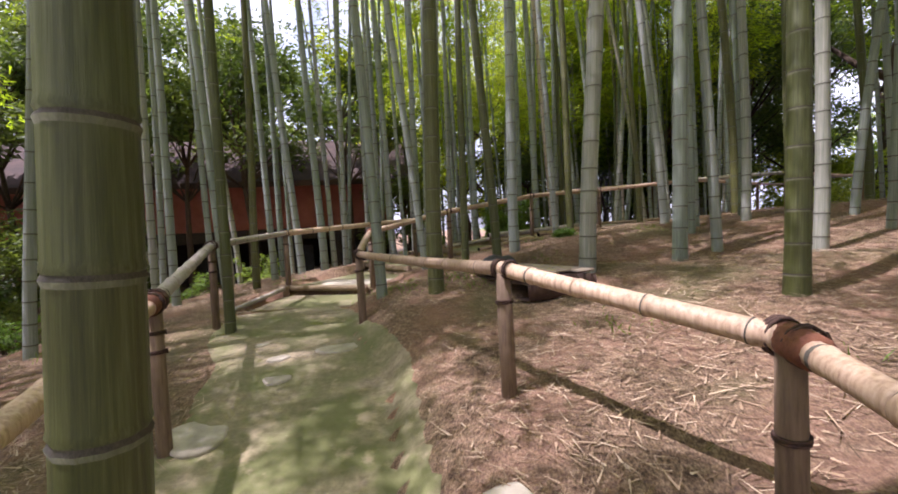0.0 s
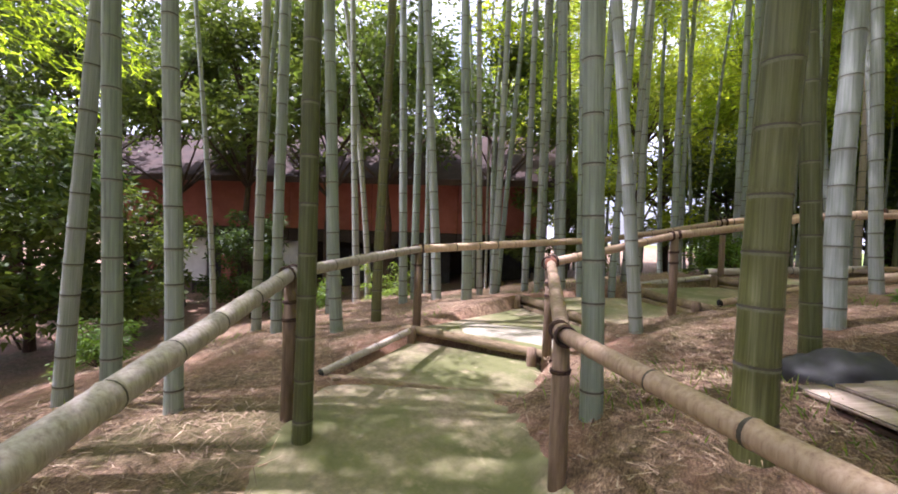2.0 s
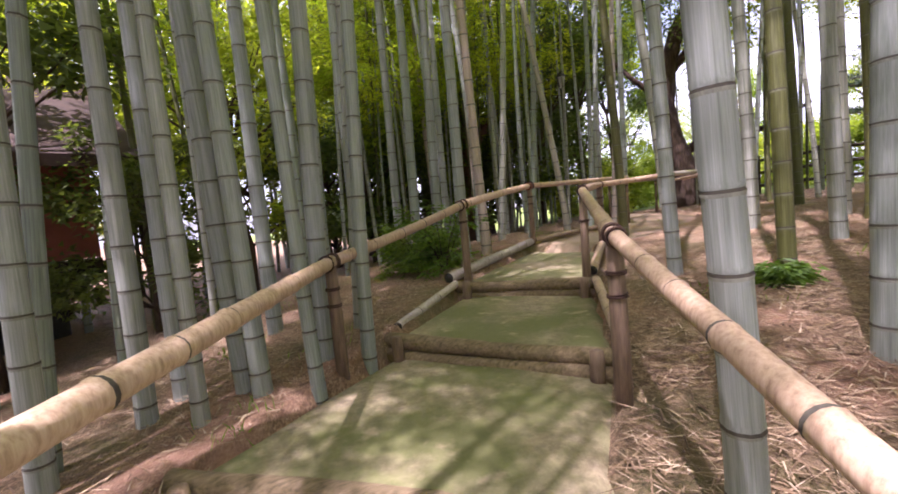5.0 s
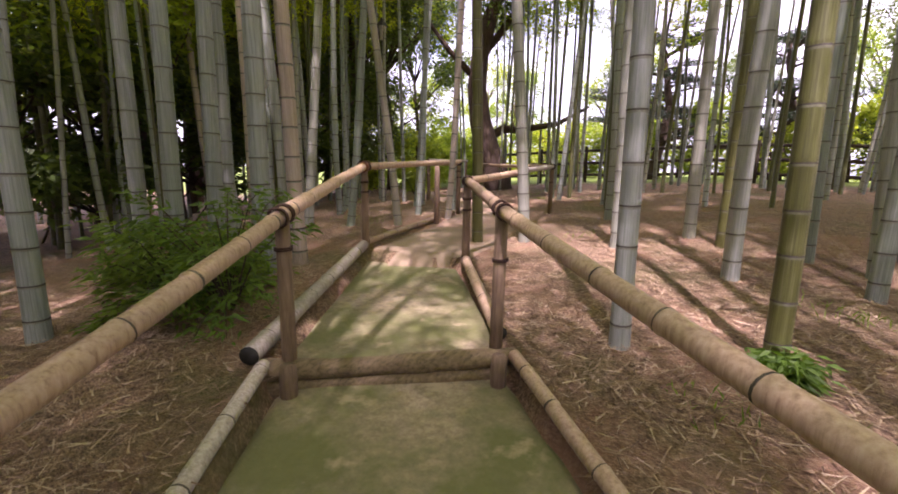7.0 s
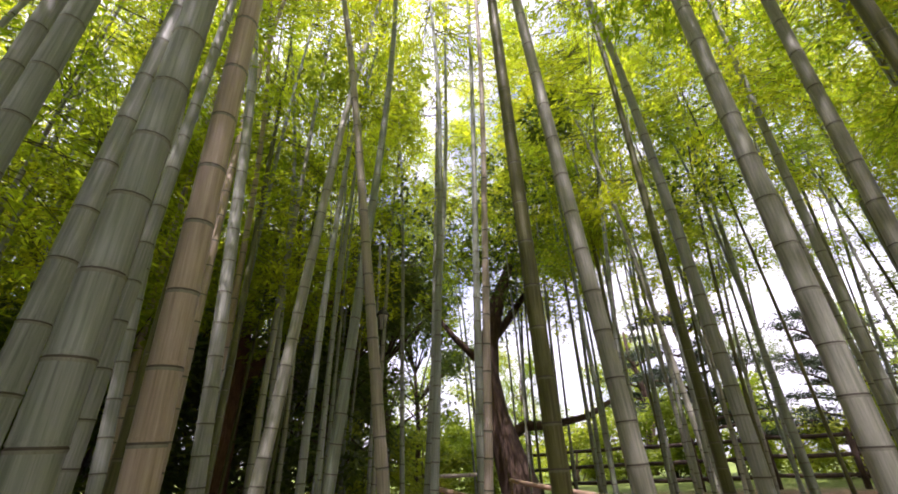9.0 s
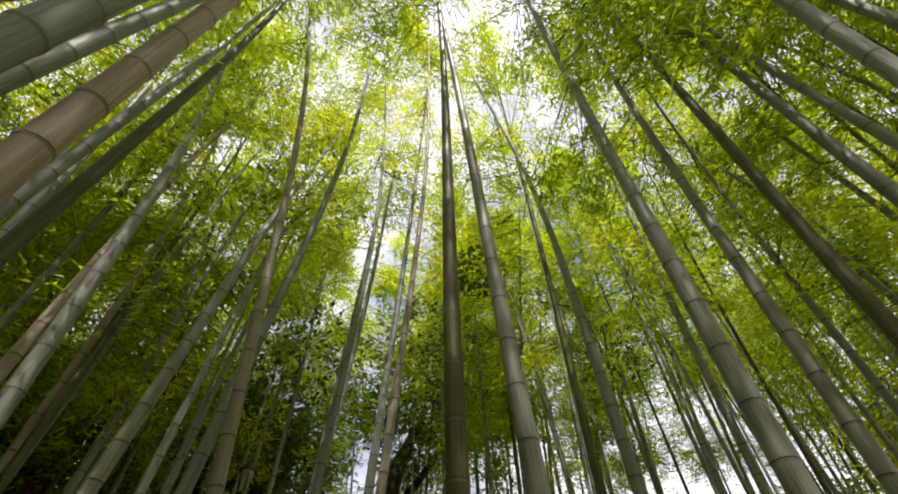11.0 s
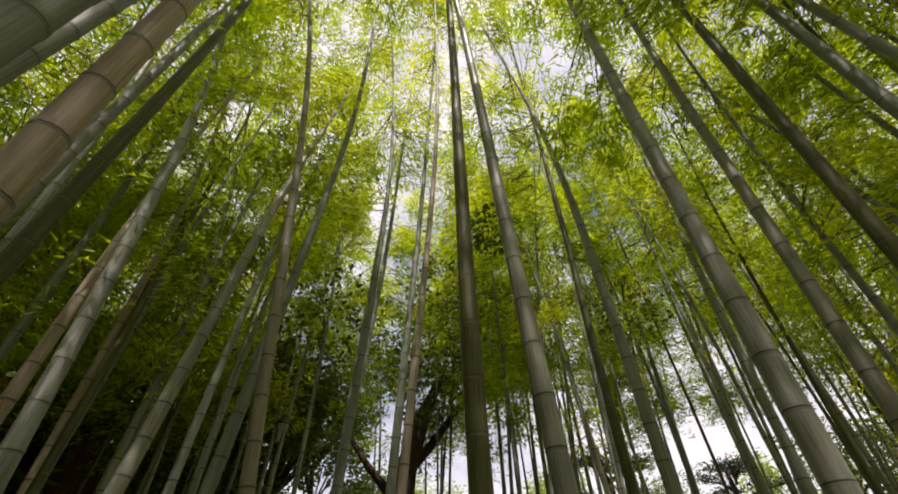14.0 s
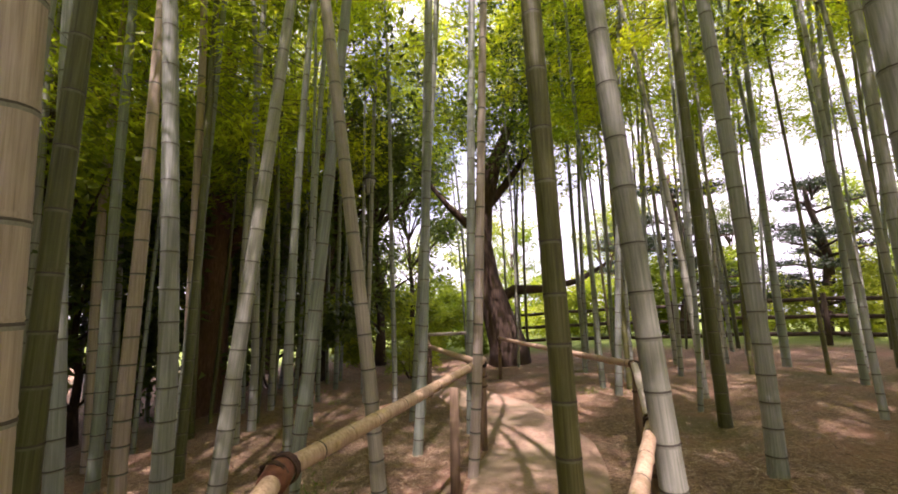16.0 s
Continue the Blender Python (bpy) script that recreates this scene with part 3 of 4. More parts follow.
def bamboo(x, y, lx, ly, r, skin="grey", v=None, leafy=True, spin=None, coarse=False, low=None):
    """One standing bamboo, leaning by (lx, ly) metres for each metre of height."""
    v = rng.randrange(3) if v is None else v
    spin = rng.uniform(0, 360) if spin is None else spin
    ob = thing("bamboo", "tall %s bamboo stem with ringed nodes and a leafy top" % SKINS[skin][1], "bamboo", "standing bamboo of the grove", at=(x, y, land(x, y)))
    tilt = Vector((lx, ly, 1)).normalized()
    q = Vector((0, 0, 1)).rotation_difference(tilt) @ Euler((0, 0, radians(spin))).to_quaternion()
    ob.rotation_mode, ob.rotation_quaternion = "QUATERNION", q
    c = part("culm", (COARSE if coarse else CULMS)[skin, v], None, ob)
    c.scale = (r, r, 1)
    if leafy:
        k = part("crown", CROWNS[v][rng.randrange(4) if low is None else low], None, ob, "fine yellow-green bamboo leaves on thin twigs")
        k.scale = (r / 0.06 if abs(r / 0.06 - 1) < 0.3 else 1, 1, 1)
        k.rotation_euler = (0, 0, 0)
    return ob


NEAR_START = [
    (1.49, 0.866, 0.05, 0.018, 0.067), (3.68, 3.85, 0.030, 0.013, 0.075), (3.31, 5.32, 0.025, 0.007, 0.070), (4.36, 5.02, 0.033, 0.010, 0.057),
    (-2.33, 2.41, 0.030, 0.023, 0.075), (-2.47, 2.65, -0.033, -0.025, 0.050), (-0.92, 3.68, 0.004, 0.003, 0.048), (0.97, 4.32, 0.010, 0.008, 0.074),
    (-2.40, 3.32, 0.003, 0.003, 0.058), (-2.98, 3.23, 0.052, 0.041, 0.055), (-1.90, 3.48, -0.010, -0.008, 0.050), (0.31, 4.42, -0.025, -0.018, 0.054),
    (-2.38, 5.16, -0.060, -0.030, 0.060), (-3.08, 4.96, -0.007, -0.005, 0.055), (-3.45, 4.96, 0.006, 0.005, 0.051)]
BESIDE_STEPS = [
    (1.45, 6.33, 0.000, 0.000, 0.070), (1.29, 5.86, -0.040, -0.020, 0.058), (-2.33, 5.65, 0.012, 0.003, 0.052), (-2.53, 7.01, -0.060, -0.008, 0.066),
    (-1.99, 6.94, -0.034, 0.004, 0.064), (0.94, 5.55, 0.019, 0.004, 0.046), (-1.13, 7.99, -0.030, -0.005, 0.054), (-2.00, 7.66, 0.018, 0.000, 0.050),
    (-1.42, 7.85, -0.001, 0.000, 0.040), (-1.20, 8.16, -0.055, 0.025, 0.066), (-1.03, 9.26, -0.015, 0.006, 0.062), (-1.59, 8.38, -0.010, 0.004, 0.058),
    (-0.47, 8.10, 0.029, -0.012, 0.044), (0.19, 6.12, -0.090, -0.020, 0.052), (1.95, 7.82, -0.050, 0.004, 0.052)]
UPPER_PATH = [
    (5.77, 12.15, 0.024, -0.010, 0.060), (-0.72, 8.20, 0.017, -0.007, 0.058), (4.10, 8.56, 0.003, 0.020, 0.068), (4.55, 7.70, -0.024, -0.010, 0.058),
    (3.56, 7.50, -0.065, -0.005, 0.060), (4.44, 7.06, 0.005, 0.020, 0.060), (2.19, 7.15, -0.013, 0.018, 0.052), (7.93, 8.11, -0.018, 0.024, 0.070),
    (4.80, 8.04, 0.002, 0.006, 0.058), (1.93, 11.77, 0.010, -0.013, 0.055), (4.32, 6.62, 0.034, 0.054, 0.054),
    (12.93, 6.59, -0.047, 0.064, 0.070), (6.71, 18.38, 0.050, -0.068, 0.070), (3.60, 6.24, 0.020, 0.016, 0.060)]
AT_THE_BEND = [
    (1.42, 10.65, -0.030, -0.020, 0.078), (1.77, 10.68, -0.046, -0.015, 0.066), (2.85, 12.90, -0.021, 0.006, 0.074),
    (3.86, 11.59, -0.090, 0.055, 0.055), (3.52, 12.25, 0.074, -0.069, 0.056), (4.90, 12.20, 0.034, -0.044, 0.050), (4.70, 11.36, 0.030, -0.054, 0.046),
    (3.53, 9.93, -0.014, 0.018, 0.060), (3.98, 9.58, -0.034, 0.062, 0.064), (7.27, 9.81, -0.011, 0.013, 0.068), (5.98, 9.32, -0.002, 0.003, 0.070),
    (11.82, 9.32, -0.007, 0.008, 0.070), (13.57, 8.04, -0.043, 0.053, 0.070), (3.68, 14.86, 0.003, -0.004, 0.060), (4.71, 15.23, -0.008, 0.009, 0.058)]
LEFT_OF_PATH = [
    (1.246, 11.30, 0.035, 0.005, 0.070), (0.94, 11.24, -0.003, 0.001, 0.068), (0.84, 11.80, -0.005, 0.001, 0.066), (1.76, 12.20, 0.022, -0.008, 0.058),
    (3.32, 13.08, 0.074, -0.034, 0.070), (3.60, 14.70, 0.010, -0.003, 0.050)]
BEHIND_THE_BEND = [
    (2.80, 13.72, -0.014, 0.017, 0.066), (2.86, 14.77, -0.008, 0.010, 0.062), (5.81, 13.11, 0.040, -0.050, 0.060), (2.32, 13.26, -0.050, 0.060, 0.060),
    (3.76, 6.65, -0.002, -0.002, 0.055), (-0.06, 10.54, 0.004, 0.004, 0.060), (-0.21, 12.64, 0.004, 0.002, 0.050), (-0.52, 9.93, 0.010, 0.021, 0.055),
    (-1.60, 11.20, 0.020, 0.010, 0.052), (-2.40, 10.20, 0.030, 0.000, 0.050), (-1.20, 12.60, 0.010, 0.020, 0.048),
    (2.38, 4.75, 0.052, -0.003, 0.078), (3.69, 5.47, -0.042, -0.018, 0.050)]
GREENS = {(1.49, 0.866), (0.97, 4.32), (3.68, 3.85), (-2.33, 2.41), (-0.92, 3.68), (0.94, 5.55), (1.29, 5.86), (2.19, 7.15), (1.93, 11.77), (3.53, 9.93), (7.27, 9.81), (-2.33, 5.65), (4.55, 7.70)}
BEIGES = {(3.86, 11.59), (1.77, 10.68), (2.80, 13.72), (3.68, 14.86), (4.70, 11.36)}
BEFORE_BUILDING = [
    (-2.925, 6.77, -0.031, -0.004, 0.059), (-2.98, 7.1, -0.021, -0.002, 0.056), (-2.08, 7.403, -0.034, -0.004, 0.047), (-2.043, 7.847, 0.07, 0.01, 0.04),
    (-1.704, 8.108, 0.004, 0.0, 0.052), (-4.4, 7.3, -0.04, -0.005, 0.06), (-3.9, 8.6, -0.03, -0.004, 0.05), (-0.822, 7.853, -0.038, -0.004, 0.039), (-0.45, 8.6, 0.05, 0.007, 0.04),
    (-3.5, 6.0, -0.03, 0.01, 0.055), (-4.1, 5.6, 0.02, 0.0, 0.05)]
TOWARDS_OLD_TREE = [
    (6.49, 14.91, 0.01, 0.0, 0.045), (7.0, 15.6, 0.0, 0.01, 0.042), (6.46, 14.15, -0.01, 0.02, 0.04), (6.13, 13.28, 0.02, -0.01, 0.05), (6.27, 15.97, 0.0, 0.0, 0.045),
    (7.21, 16.72, 0.01, 0.0, 0.05), (8.99, 12.61, -0.02, 0.02, 0.05), (10.3, 12.58, 0.0, 0.01, 0.05), (9.03, 11.76, -0.03, 0.03, 0.045), (11.71, 12.43, 0.0, 0.0, 0.05),
    (10.49, 11.71, -0.01, 0.01, 0.045), (10.95, 13.6, 0.02, 0.0, 0.05), (11.83, 11.2, -0.03, 0.02, 0.05), (11.98, 10.3, -0.02, 0.02, 0.05)]
OPEN_TOPPED = {(1.93, 11.77), (1.42, 10.65), (1.77, 10.68), (3.52, 12.25), (-0.72, 8.2), (-1.2, 8.16), (0.19, 6.12), (2.32, 13.26), (1.246, 11.30)}
PLACED = []
for stand in (NEAR_START, BESIDE_STEPS, UPPER_PATH, AT_THE_BEND, LEFT_OF_PATH, BEHIND_THE_BEND, BEFORE_BUILDING, TOWARDS_OLD_TREE):
    for x, y, lx, ly, r in stand:
        skin = "green" if (x, y) in GREENS else "beige" if (x, y) in BEIGES else "grey"
        downhill = stand in (UPPER_PATH, AT_THE_BEND) and x > 2.5
        bamboo(x, y, lx, ly, r, skin, 4 if downhill else 3, spin=180 + rng.gauss(0, 20) if downhill else None, coarse=stand in (BEFORE_BUILDING, TOWARDS_OLD_TREE), low=4 if (x, y) in OPEN_TOPPED else rng.choice((0, 1)) if stand is TOWARDS_OLD_TREE else 3 if stand in (LEFT_OF_PATH, BESIDE_STEPS, BEFORE_BUILDING) else rng.choice((2, 3)) if stand is AT_THE_BEND else rng.choice((1, 2, 3)))
        PLACED.append((x, y))


def clear_of_path(x, y):
    d = np.hypot(CENTRE[:, 0] - x, CENTRE[:, 1] - y)
    k = int(d.argmin())
    t = ALONG[k]
    return d[k], (x - CENTRE[k, 0]) * t[1] - (y - CENTRE[k, 1]) * t[0]


rng = random.Random(23)
tries = 0
FILL = []
while len(FILL) < 200 and tries < 12000:
    tries += 1
    x, y = rng.uniform(-9.0, 17.0), rng.uniform(-8.0, 24.0)
    d, side = clear_of_path(x, y)
    if d < 2.2 or (x > 2.2 and 4.5 < y < 10 and d < 3.4) or (side < 0 and x < -4.6 and d > 5.2) or d > 11.0:
        continue
    if side > 0 and d > 5.5 and rng.random() < 0.4:
        continue
    if x + 0.35 * y > 18.0 or (3.0 < x < 4.6 and 2.2 < y < 3.8) or (0.6 < x < 2.8 and 12.3 < y < 14.4):
        continue
    if min(math.hypot(x - a, y - b) for a, b in PLACED) < 0.42:
        continue
    PLACED.append((x, y))
    FILL.append((x, y))
    w = rng.random()
    bamboo(x, y, rng.gauss(0, 0.03), rng.gauss(0, 0.03), rng.uniform(0.036, 0.062), "grey" if w < 0.72 else "green" if w < 0.9 else "beige", coarse=d > 2.5)


# more bamboo: an unseen stand behind the start, then past the bend and out towards the lawn
# the first row is never in view, added to keep sun off the ground
for count, x0, x1, y0, y1 in ((20, -4.5, 8.5, -7.5, 0.2), (16, 0.5, 9.0, 13.2, 18.2), (26, 8.0, 16.0, 2.5, 11.0), (26, 6.5, 15.5, 9.5, 19.0)):
    n = 0
    while n < count:
        x, y = rng.uniform(x0, x1), rng.uniform(y0, y1)
        d, side = clear_of_path(x, y)
        if d < 1.7 or min(math.hypot(x - a, y - b) for a, b in PLACED) < 0.4 or x + 0.35 * y > 19.0 or (0.6 < x < 2.8 and 12.3 < y < 14.4):
            continue
        PLACED.append((x, y))
        n += 1
        bamboo(x, y, rng.gauss(0, 0.035), rng.gauss(0, 0.035), rng.uniform(0.03, 0.055), rng.choice(("grey", "grey", "green")), coarse=True, low=5 if x0 > 5 else 0)


# ---- trees and shrubs ----
def clump_leaves(rr, centres, count, size, length, width):
    verts, faces = [], []
    for _ in range(count):
        c, s = rr.choice(centres)
        d = Vector((rr.gauss(0, 1), rr.gauss(0, 1), rr.gauss(0, 0.8))).normalized()
        p = c + d * s * rr.uniform(0.25, 1.0) ** 0.6
        d = Vector((d.x + rr.gauss(0, 0.7), d.y + rr.gauss(0, 0.7), d.z * 0.5 + rr.uniform(-0.7, 0.3))).normalized()
        w = d.cross(Vector((rr.uniform(-1, 1), rr.uniform(-1, 1), rr.uniform(0.2, 1)))).normalized() * width * rr.uniform(0.7, 1.3)
        n = len(verts)
        verts += [p - w, p + w, p + d * length * rr.uniform(0.7, 1.3)]
        faces.append((n, n + 1, n + 2))
    me = bpy.data.meshes.new("leaves")
    me.from_pydata(verts, [], faces)
    return me


def tree_parts(rr, height, spread, trunk, count, length, width, low=0.3, bare=False):
    bm = bmesh.new()
    lean = Vector((rr.uniform(-0.1, 0.1), rr.uniform(-0.1, 0.1), 1))
    pts = [lean * (height * 0.8 * k / 6) + Vector((rr.gauss(0, trunk * 0.5), rr.gauss(0, trunk * 0.5), 0)) * (k > 0) for k in range(7)]
    pts[0].z = -0.3
    sweep(bm, pts, [trunk * (1.5 if k == 0 else 1.05 - 0.13 * k) for k in range(7)], 10)
    centres = []
    for k in range(22):
        f = rr.uniform(low, 1.0)
        base = pts[min(6, int(f * 6))]
        a = rr.uniform(0, 6.283)
        out = spread * (1.15 - 0.75 * abs(f - 0.45)) * rr.uniform(0.45, 1.0)
        tip = Vector((base.x + math.cos(a) * out, base.y + math.sin(a) * out, height * f + rr.uniform(0, 0.12) * height))
        mid = base.lerp(tip, 0.5) + Vector((0, 0, rr.uniform(-0.1, 0.25)))
        sweep(bm, [base, mid, tip], [trunk * 0.35, trunk * 0.2, trunk * 0.06], 6)
        centres.append((tip, spread * rr.uniform(0.16, 0.34)))
        centres.append((mid.lerp(tip, 0.5), spread * rr.uniform(0.14, 0.28)))
    return mesh_of(bm, BARK), clump_leaves(rr, centres, count, 1, length, width)


def with_mat(me, m):
    me.materials.append(m)
    return me


rr = random.Random(41)
TREE_KINDS = []
for mat, h, s, tr, n in ((EVERGREEN, 8.5, 3.2, 0.16, 5200), (EVERGREEN, 7.0, 2.8, 0.13, 5000), (BRIGHT_LEAF, 8.0, 2.8, 0.13, 5000), (EVERGREEN, 4.2, 2.2, 0.08, 4800), (BRIGHT_LEAF, 2.6, 1.9, 0.06, 3500), (EVERGREEN, 7.5, 2.6, 0.1, 4800)):
    a, b = tree_parts(rr, h, s, tr, int(1.5 * n), 0.16, 0.045, 0.1 if h < 5 else 0.5 if h == 7.5 else 0.22)
    TREE_KINDS.append((a, with_mat(b, mat)))


def tree(kind, x, y, scale=1.0, spin=0, text="dark evergreen tree with glossy leaves behind the bamboo", group="evergreen trees round the grove", dz=0.0):
    ob = thing("tree", text, "tree", group, at=(x, y, land(x, y) + dz))
    ob.rotation_euler, ob.scale = (0, 0, spin), (scale, scale, scale)
    part("trunk", TREE_KINDS[kind][0], None, ob)
    part("crown", TREE_KINDS[kind][1], None, ob)
    return ob


rng = random.Random(77)
for x, y, k, s in ((-18.6, 5.6, 0, 1.3), (-20.5, 9.0, 0, 1.35), (-16.8, 12.6, 0, 1.3), (-12.6, 16.2, 0, 1.25), (-17.5, 1.0, 0, 1.0), (-18.5, 11.0, 0, 1.1), (-14.5, 14.5, 1, 1.2), (-11.0, 16.5, 0, 1.0), (-7.6, 17.6, 1, 1.0), (-4.4, 17.6, 2, 1.0), (-1.4, 19.2, 2, 1.05),
                   (-5.5, 21.0, 2, 1.2), (-14.5, 19.0, 2, 1.3), (-10.0, -1.5, 1, 1.0), (-12.5, -6.0, 2, 1.2), (-7.5, -7.0, 0, 1.0), (-9.3, 8.2, 5, 1.0), (-6.4, 10.2, 5, 0.95), (-12.6, 5.6, 5, 1.05),
                   (-15.6, 4.4, 5, 1.0), (-7.8, 9.4, 5, 0.9), (-10.9, 7.4, 5, 0.95), (-8.2, 2.9, 3, 0.85), (-9.4, 4.3, 3, 0.9), (-7.6, 1.4, 3, 0.8), (-8.6, 5.6, 3, 0.6), (-10.5, 2.4, 1, 0.9), (-4.0, 11.6, 5, 0.85), (-1.6, 15.6, 2, 0.9), (-2.6, 12.4, 3, 0.6), (2.2, 20.5, 2, 1.1), (0.6, 17.6, 3, 1.0), (4.6, 21.5, 1, 1.0), (3.4, 18.6, 3, 1.0),
                   (7.6, 21.5, 1, 0.9), (9.6, 23.6, 0, 0.9), (1.0, 24.5, 2, 1.3), (6.3, 26.0, 0, 1.2), (-3.0, 23.5, 0, 1.2), (2.6, 18.8, 2, 1.0), (10.5, 19.0, 0, 0.9), (8.0, 18.4, 1, 0.95), (13.5, 20.5, 5, 1.1), (12.0, 22.5, 0, 1.0), (4.4, 19.4, 3, 1.2), (5.6, 19.6, 2, 1.0),
                   (7.2, 19.2, 3, 1.1), (8.6, 20.4, 1, 0.8), (1.6, 17.4, 3, 0.9), (-9.6, 0.6, 0, 0.9), (-8.0, 7.6, 3, 0.5), (-10.6, 6.4, 3, 0.5)):
    tree(k, x, y, s, rng.uniform(0, 6), "sunlit broadleaf tree behind the bamboo" if k == 2 else "low dark evergreen shrub" if k == 3 else "dark evergreen tree with glossy leaves behind the bamboo")
for x, y, k, s in ((12.0, -3.0, 2, 1.0), (14.5, 1.5, 2, 1.1), (10.0, -7.0, 2, 1.1), (5.0, -12.0, 0, 1.1), (0.0, -13.0, 1, 1.1), (17.5, -2.0, 0, 1.2)):
    tree(k, x, y, s, rng.uniform(0, 6), group="trees on the bank")
for x, y, k, s in ((30.0, 26.0, 2, 1.0), (35.0, 20.0, 2, 1.2), (38.0, 12.0, 0, 1.0), (27.0, 33.0, 2, 1.1), (42.0, 4.0, 2, 1.3), (21.0, 34.0, 2, 1.0), (33.0, 2.0, 2, 1.0), (45.0, 22.0, 0, 1.3), (36.0, 33.0, 2, 1.3), (30.0, -6.0, 0, 1.3)):
    tree(k, x, y, s, rng.uniform(0, 6), "sunlit tree across the lawn", "trees across the lawn")

for k in range(15):
    tree(4, 21.0 + 4.5 * rng.random() - 0.1 * k, -2.0 + 2.0 * k, rng.uniform(0.8, 1.3), rng.uniform(0, 6), "sunlit yellow-green shrub beyond the fence", "shrubs beyond the fence")
for x, y, s in ((12.6, 19.5, 0.8), (14.2, 18.0, 0.7), (11.0, 20.5, 0.9), (16.0, 22.0, 1.1), (13.5, 24.0, 1.2)):
    tree(4, x, y, s, rng.uniform(0, 6), "sunlit yellow-green shrub beyond the fence", "shrubs beyond the fence")

for x, y, k, s in ((23.0, 5.0, 1, 0.9), (21.5, 0.5, 0, 0.9)):
    tree(k, x, y, s, rng.uniform(0, 6), "dark evergreen tree by the lawn", "evergreen trees by the lawn")

# the old tree at the bend, with a looping limb
old = thing("old_tree", "old dark broadleaf tree with a curved trunk and a low limb", "tree", at=(11.6, 15.1, land(11.6, 15.1)))
bm = bmesh.new()
trunk_pts = [(0, 0, -0.4), (-0.05, 0.05, 0.5), (-0.28, 0.2, 1.3), (-0.5, 0.36, 2.2), (-0.62, 0.45, 3.2), (-0.55, 0.4, 4.2), (-0.3, 0.2, 5.4), (0.1, -0.1, 6.6)]
sweep(bm, trunk_pts, [0.62, 0.5, 0.4, 0.34, 0.3, 0.27, 0.22, 0.12], 14)
part("trunk", bm, BARK, old)
for pts, r in (([(-0.35, 0.25, 1.6), (0.1, -0.1, 1.95), (0.75, -0.6, 1.98), (1.6, -1.3, 2.2), (2.6, -1.9, 2.8)], 0.17),
               ([(-0.55, 0.4, 4.1), (0.0, 0.0, 4.9), (0.5, -0.4, 5.8), (0.9, -0.9, 6.8)], 0.15), ([(-0.6, 0.45, 3.4), (-1.3, 1.0, 4.2), (-2.0, 1.7, 5.4)], 0.13)):
    bm = bmesh.new()
    sweep(bm, pts, [r * (1 - 0.7 * k / (len(pts) - 1)) for k in range(len(pts))], 9)
    part("limb", bm, BARK, old)
rr = random.Random(9)
cen = [(Vector((rr.gauss(0, 2.4), rr.gauss(0, 2.4), rr.uniform(5.2, 9.5))), rr.uniform(0.4, 1.0)) for _ in range(46)]
part("crown", with_mat(clump_leaves(rr, cen, 13000, 1, 0.13, 0.038), EVERGREEN), None, old)

# reddish trunk deep in the thicket
brown = thing("broadleaf_tree", "reddish-brown forked tree trunk deep in the thicket", "tree", at=(5.2, 18.2, land(5.2, 18.2)))
bm = bmesh.new()
sweep(bm, [(0, 0, -0.3), (0.05, 0, 1.6), (0.1, 0.05, 3.4), (0.0, 0.1, 5.5), (0.15, 0.1, 8.5)], [0.42, 0.34, 0.3, 0.24, 0.12], 12)
part("trunk", bm, RED_BARK, brown)
for pts in ([(0.1, 0, 3.0), (0.9, -0.5, 4.3), (1.7, -1.0, 5.2), (2.4, -1.4, 6.6)], [(0.05, 0, 4.2), (-0.7, 0.5, 5.4), (-1.2, 0.9, 7.0)]):
    bm = bmesh.new()
    sweep(bm, pts, [0.2, 0.16, 0.11, 0.05][:len(pts)], 8)
    part("limb", bm, RED_BARK, brown)
cen = [(Vector((rr.gauss(0.3, 1.9), rr.gauss(0, 1.9), rr.uniform(5.5, 10.5))), rr.uniform(0.4, 0.9)) for _ in range(30)]
part("crown", with_mat(clump_leaves(rr, cen, 9000, 1, 0.12, 0.034), BRIGHT_LEAF), None, brown)


